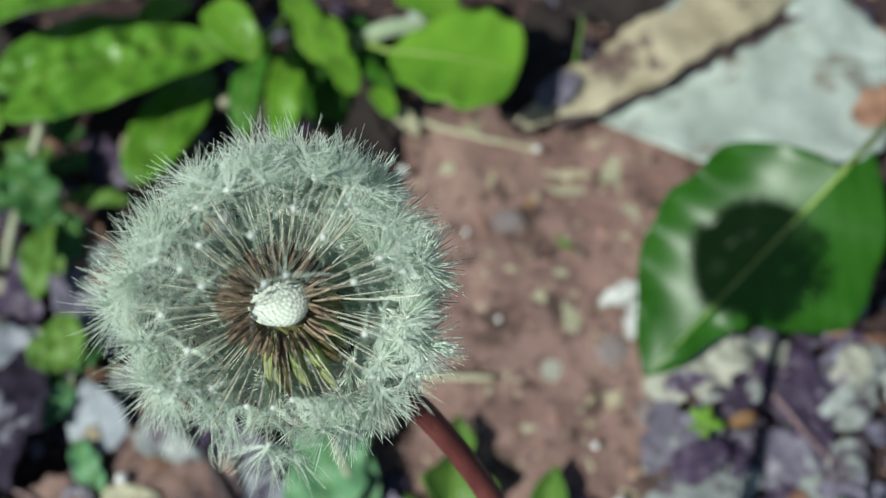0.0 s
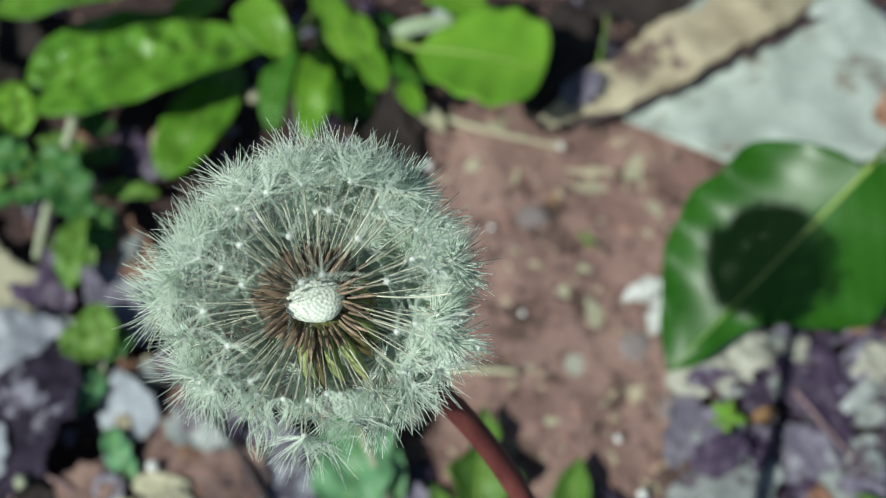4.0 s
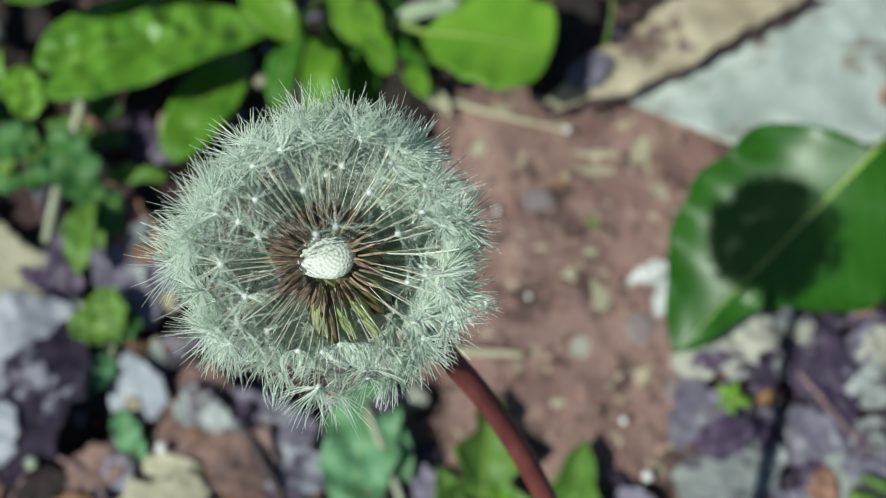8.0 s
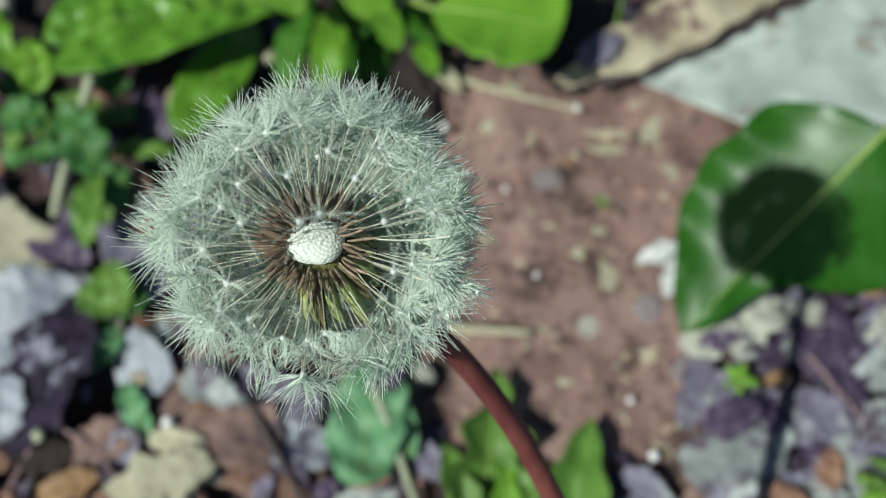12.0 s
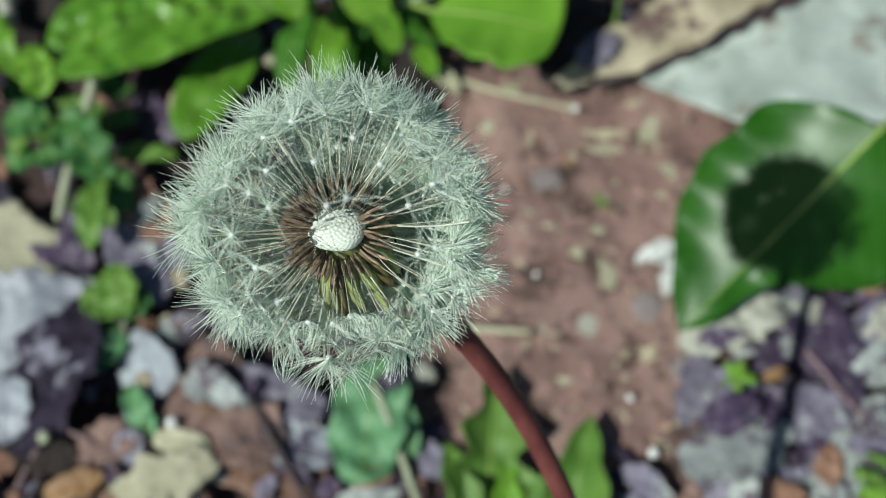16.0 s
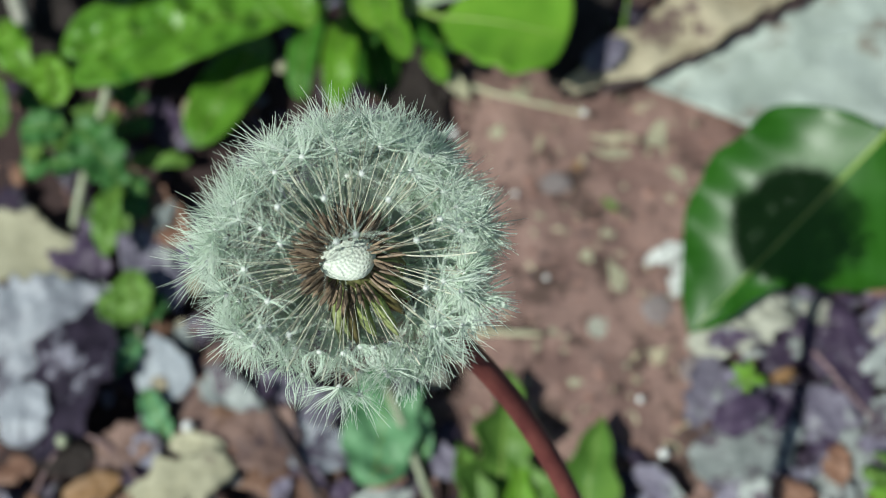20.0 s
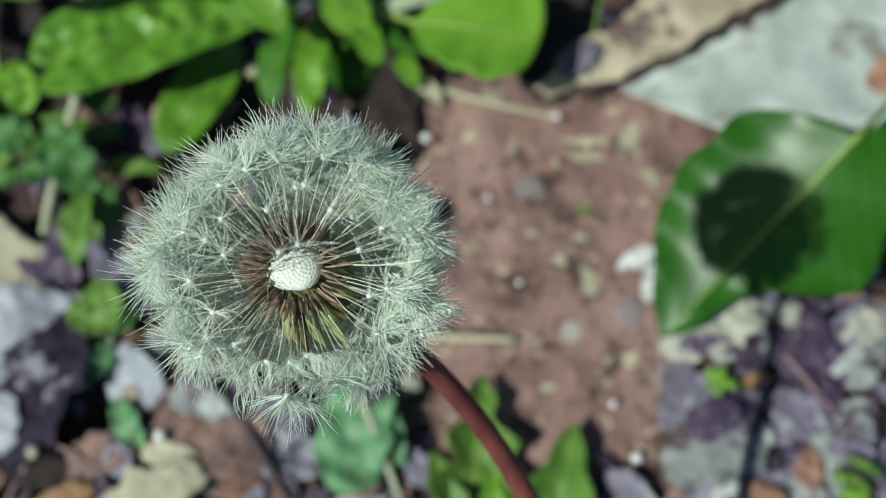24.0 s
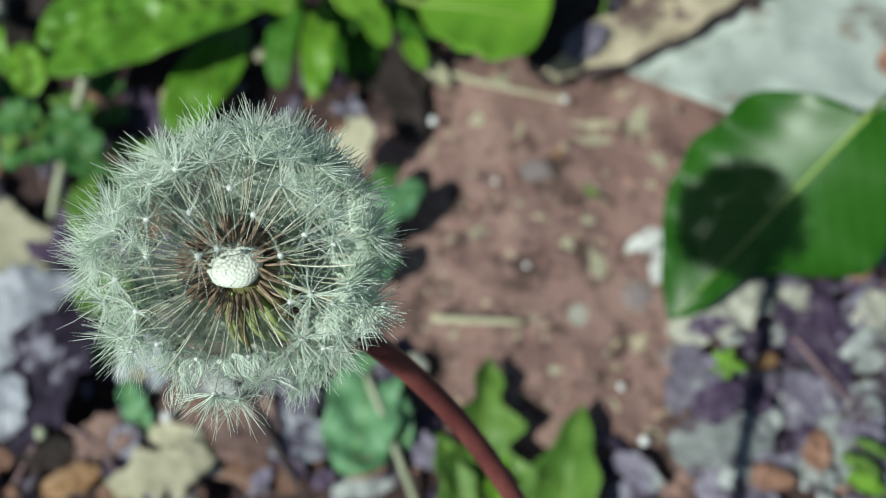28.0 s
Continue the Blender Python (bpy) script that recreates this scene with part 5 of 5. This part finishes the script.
# seconds, and how far the wind leans the stalk about its foot, in degrees
SWAY = [
    (0.0, -0.21, 0.39, -0.2),
    (0.2, -0.42, 0.1, -0.19),
    (0.4, -0.65, 0.5, -0.4),
    (0.6, -0.71, -0.1, -0.23),
    (0.8, -0.5, -1.39, -0.5),
    (1.0, -0.36, -1.01, -0.37),
    (1.2, -0.76, -0.53, -0.12),
    (1.4, -0.68, -0.67, -0.04),
    (1.6, -0.61, -0.67, -0.01),
    (1.8, -0.58, -1.36, -0.42),
    (2.0, -1.41, -0.84, -0.26),
    (2.2, -0.88, -0.63, -0.13),
    (2.4, -0.65, -0.46, -0.1),
    (2.6, -0.49, -0.16, -0.13),
    (2.8, -0.79, -0.15, -0.25),
    (3.0, 0.07, -1.16, -0.8),
    (3.2, -0.92, 0.13, -0.39),
    (3.4, -1.13, -0.57, -0.24),
    (3.6, -1.16, 0.05, -0.45),
    (3.8, -0.21, -0.85, -0.39),
    (4.0, 0.45, -0.75, -0.84),
    (4.2, -0.35, -0.84, -0.27),
    (4.4, -0.85, -0.55, -0.14),
    (6.6, -0.82, -0.32, -0.2),
    (6.8, -0.55, -0.35, -0.09),
    (7.0, -0.39, -0.44, -0.01),
    (7.2, -0.44, -0.59, -0.04),
    (7.4, -0.52, -0.58, -0.01),
    (7.6, -0.29, -0.13, -0.07),
    (7.8, -0.56, -0.18, -0.15),
    (8.0, -0.8, -0.39, -0.17),
    (8.2, -0.75, -0.41, -0.15),
    (8.4, -0.17, -0.63, -0.27),
    (8.6, -0.26, -0.21, -0.03),
    (8.8, -0.4, -0.28, -0.06),
    (9.0, 0.2, -1.22, -0.94),
    (9.2, -0.01, -0.62, -0.4),
    (9.4, 0.45, -1.62, -1.39),
    (9.6, -0.11, -1.52, -0.88),
    (9.8, -0.07, -1.15, -0.68),
    (10.0, -0.7, -0.56, -0.08),
    (10.2, 1.01, -2.07, -2.11),
    (10.4, 1.51, -2.56, -2.81),
    (10.6, 0.15, -1.13, -0.84),
    (10.8, -0.68, -0.8, 0.0),
    (11.0, 0.57, -1.84, -1.62),
    (11.2, 1.07, -1.9, -2.06),
    (11.4, 0.29, -1.18, -0.99),
    (11.6, 0.06, -1.08, -0.74),
    (11.8, -0.27, -0.27, -0.02),
    (12.0, 0.4, -1.04, -0.98),
    (12.2, -0.01, -0.27, -0.17),
    (12.4, 0.25, -1.13, -0.93),
    (14.6, 0.05, -1.45, -0.97),
    (14.8, 0.05, -0.72, -0.51),
    (15.0, -0.37, -1.07, -0.4),
    (15.2, -0.11, -1.42, -0.82),
    (15.4, 0.45, -0.98, -0.98),
    (15.6, 0.35, -0.49, -0.59),
    (15.8, 0.4, -0.68, -0.76),
    (16.0, -0.4, 0.11, -0.18),
    (16.2, -0.31, -0.06, -0.1),
    (16.4, 0.15, -0.42, -0.39),
    (16.6, 0.0, -0.36, -0.24),
    (16.8, 0.53, -0.91, -1.0),
    (17.0, 0.0, -0.0, 0.0),
    (17.2, -0.11, -0.5, -0.24),
    (17.4, 0.36, -1.38, -1.17),
    (17.6, 0.07, -0.65, -0.47),
    (17.8, -0.27, -0.91, -0.37),
    (18.0, -0.4, -1.18, -0.45),
    (18.2, -0.35, -0.47, -0.03),
    (18.4, -0.1, -0.63, -0.33),
    (18.6, -0.07, -0.57, -0.32),
    (18.8, 0.38, -1.6, -1.32),
    (19.0, 0.48, -0.96, -1.0),
    (19.2, 0.82, -1.73, -1.76),
    (19.4, 0.54, -1.31, -1.26),
    (19.6, 0.19, -1.06, -0.83),
    (19.8, -0.04, -0.48, -0.28),
    (20.0, 0.57, -0.36, -0.69),
    (20.2, 0.09, -0.04, -0.09),
    (20.4, -0.05, -0.06, -0.0),
    (20.6, -0.07, -0.05, -0.01),
    (20.8, 0.14, -0.24, -0.27),
    (21.0, 0.51, -1.03, -1.06),
    (21.2, 0.52, -0.83, -0.94),
    (21.4, 0.35, -0.26, -0.44),
    (23.6, -0.31, -0.24, -0.04),
    (23.8, -0.5, -0.43, -0.05),
    (24.0, -0.59, -0.52, -0.05),
    (24.2, -0.78, -0.39, -0.17),
    (24.4, -0.31, -0.39, -0.01),
    (24.6, -0.46, -1.17, -0.4),
    (24.8, -0.55, -0.61, -0.01),
    (25.0, -0.51, -0.37, -0.07),
    (25.2, 0.67, -1.71, -1.62),
    (25.4, 0.32, -1.26, -1.06),
    (25.6, 0.37, -1.26, -1.1),
    (25.8, 0.29, -0.61, -0.63),
    (26.0, 0.8, -0.75, -1.12),
    (26.2, 0.06, -1.55, -1.04),
    (26.4, -0.64, -2.75, -1.21),
    (26.6, -0.36, -0.7, -0.17),
    (26.8, -0.94, -1.43, -0.19),
    (27.0, 0.04, -1.4, -0.93),
    (27.2, 0.19, -1.69, -1.23),
    (27.4, 0.15, -0.97, -0.75),
    (27.6, 1.65, -2.6, -2.96),
    (27.8, 3.46, -5.1, -5.92),
    (27.9, 0.85, -3.17, -2.64),
    (28.0, 2.17, -3.97, -4.19),
]
motions()
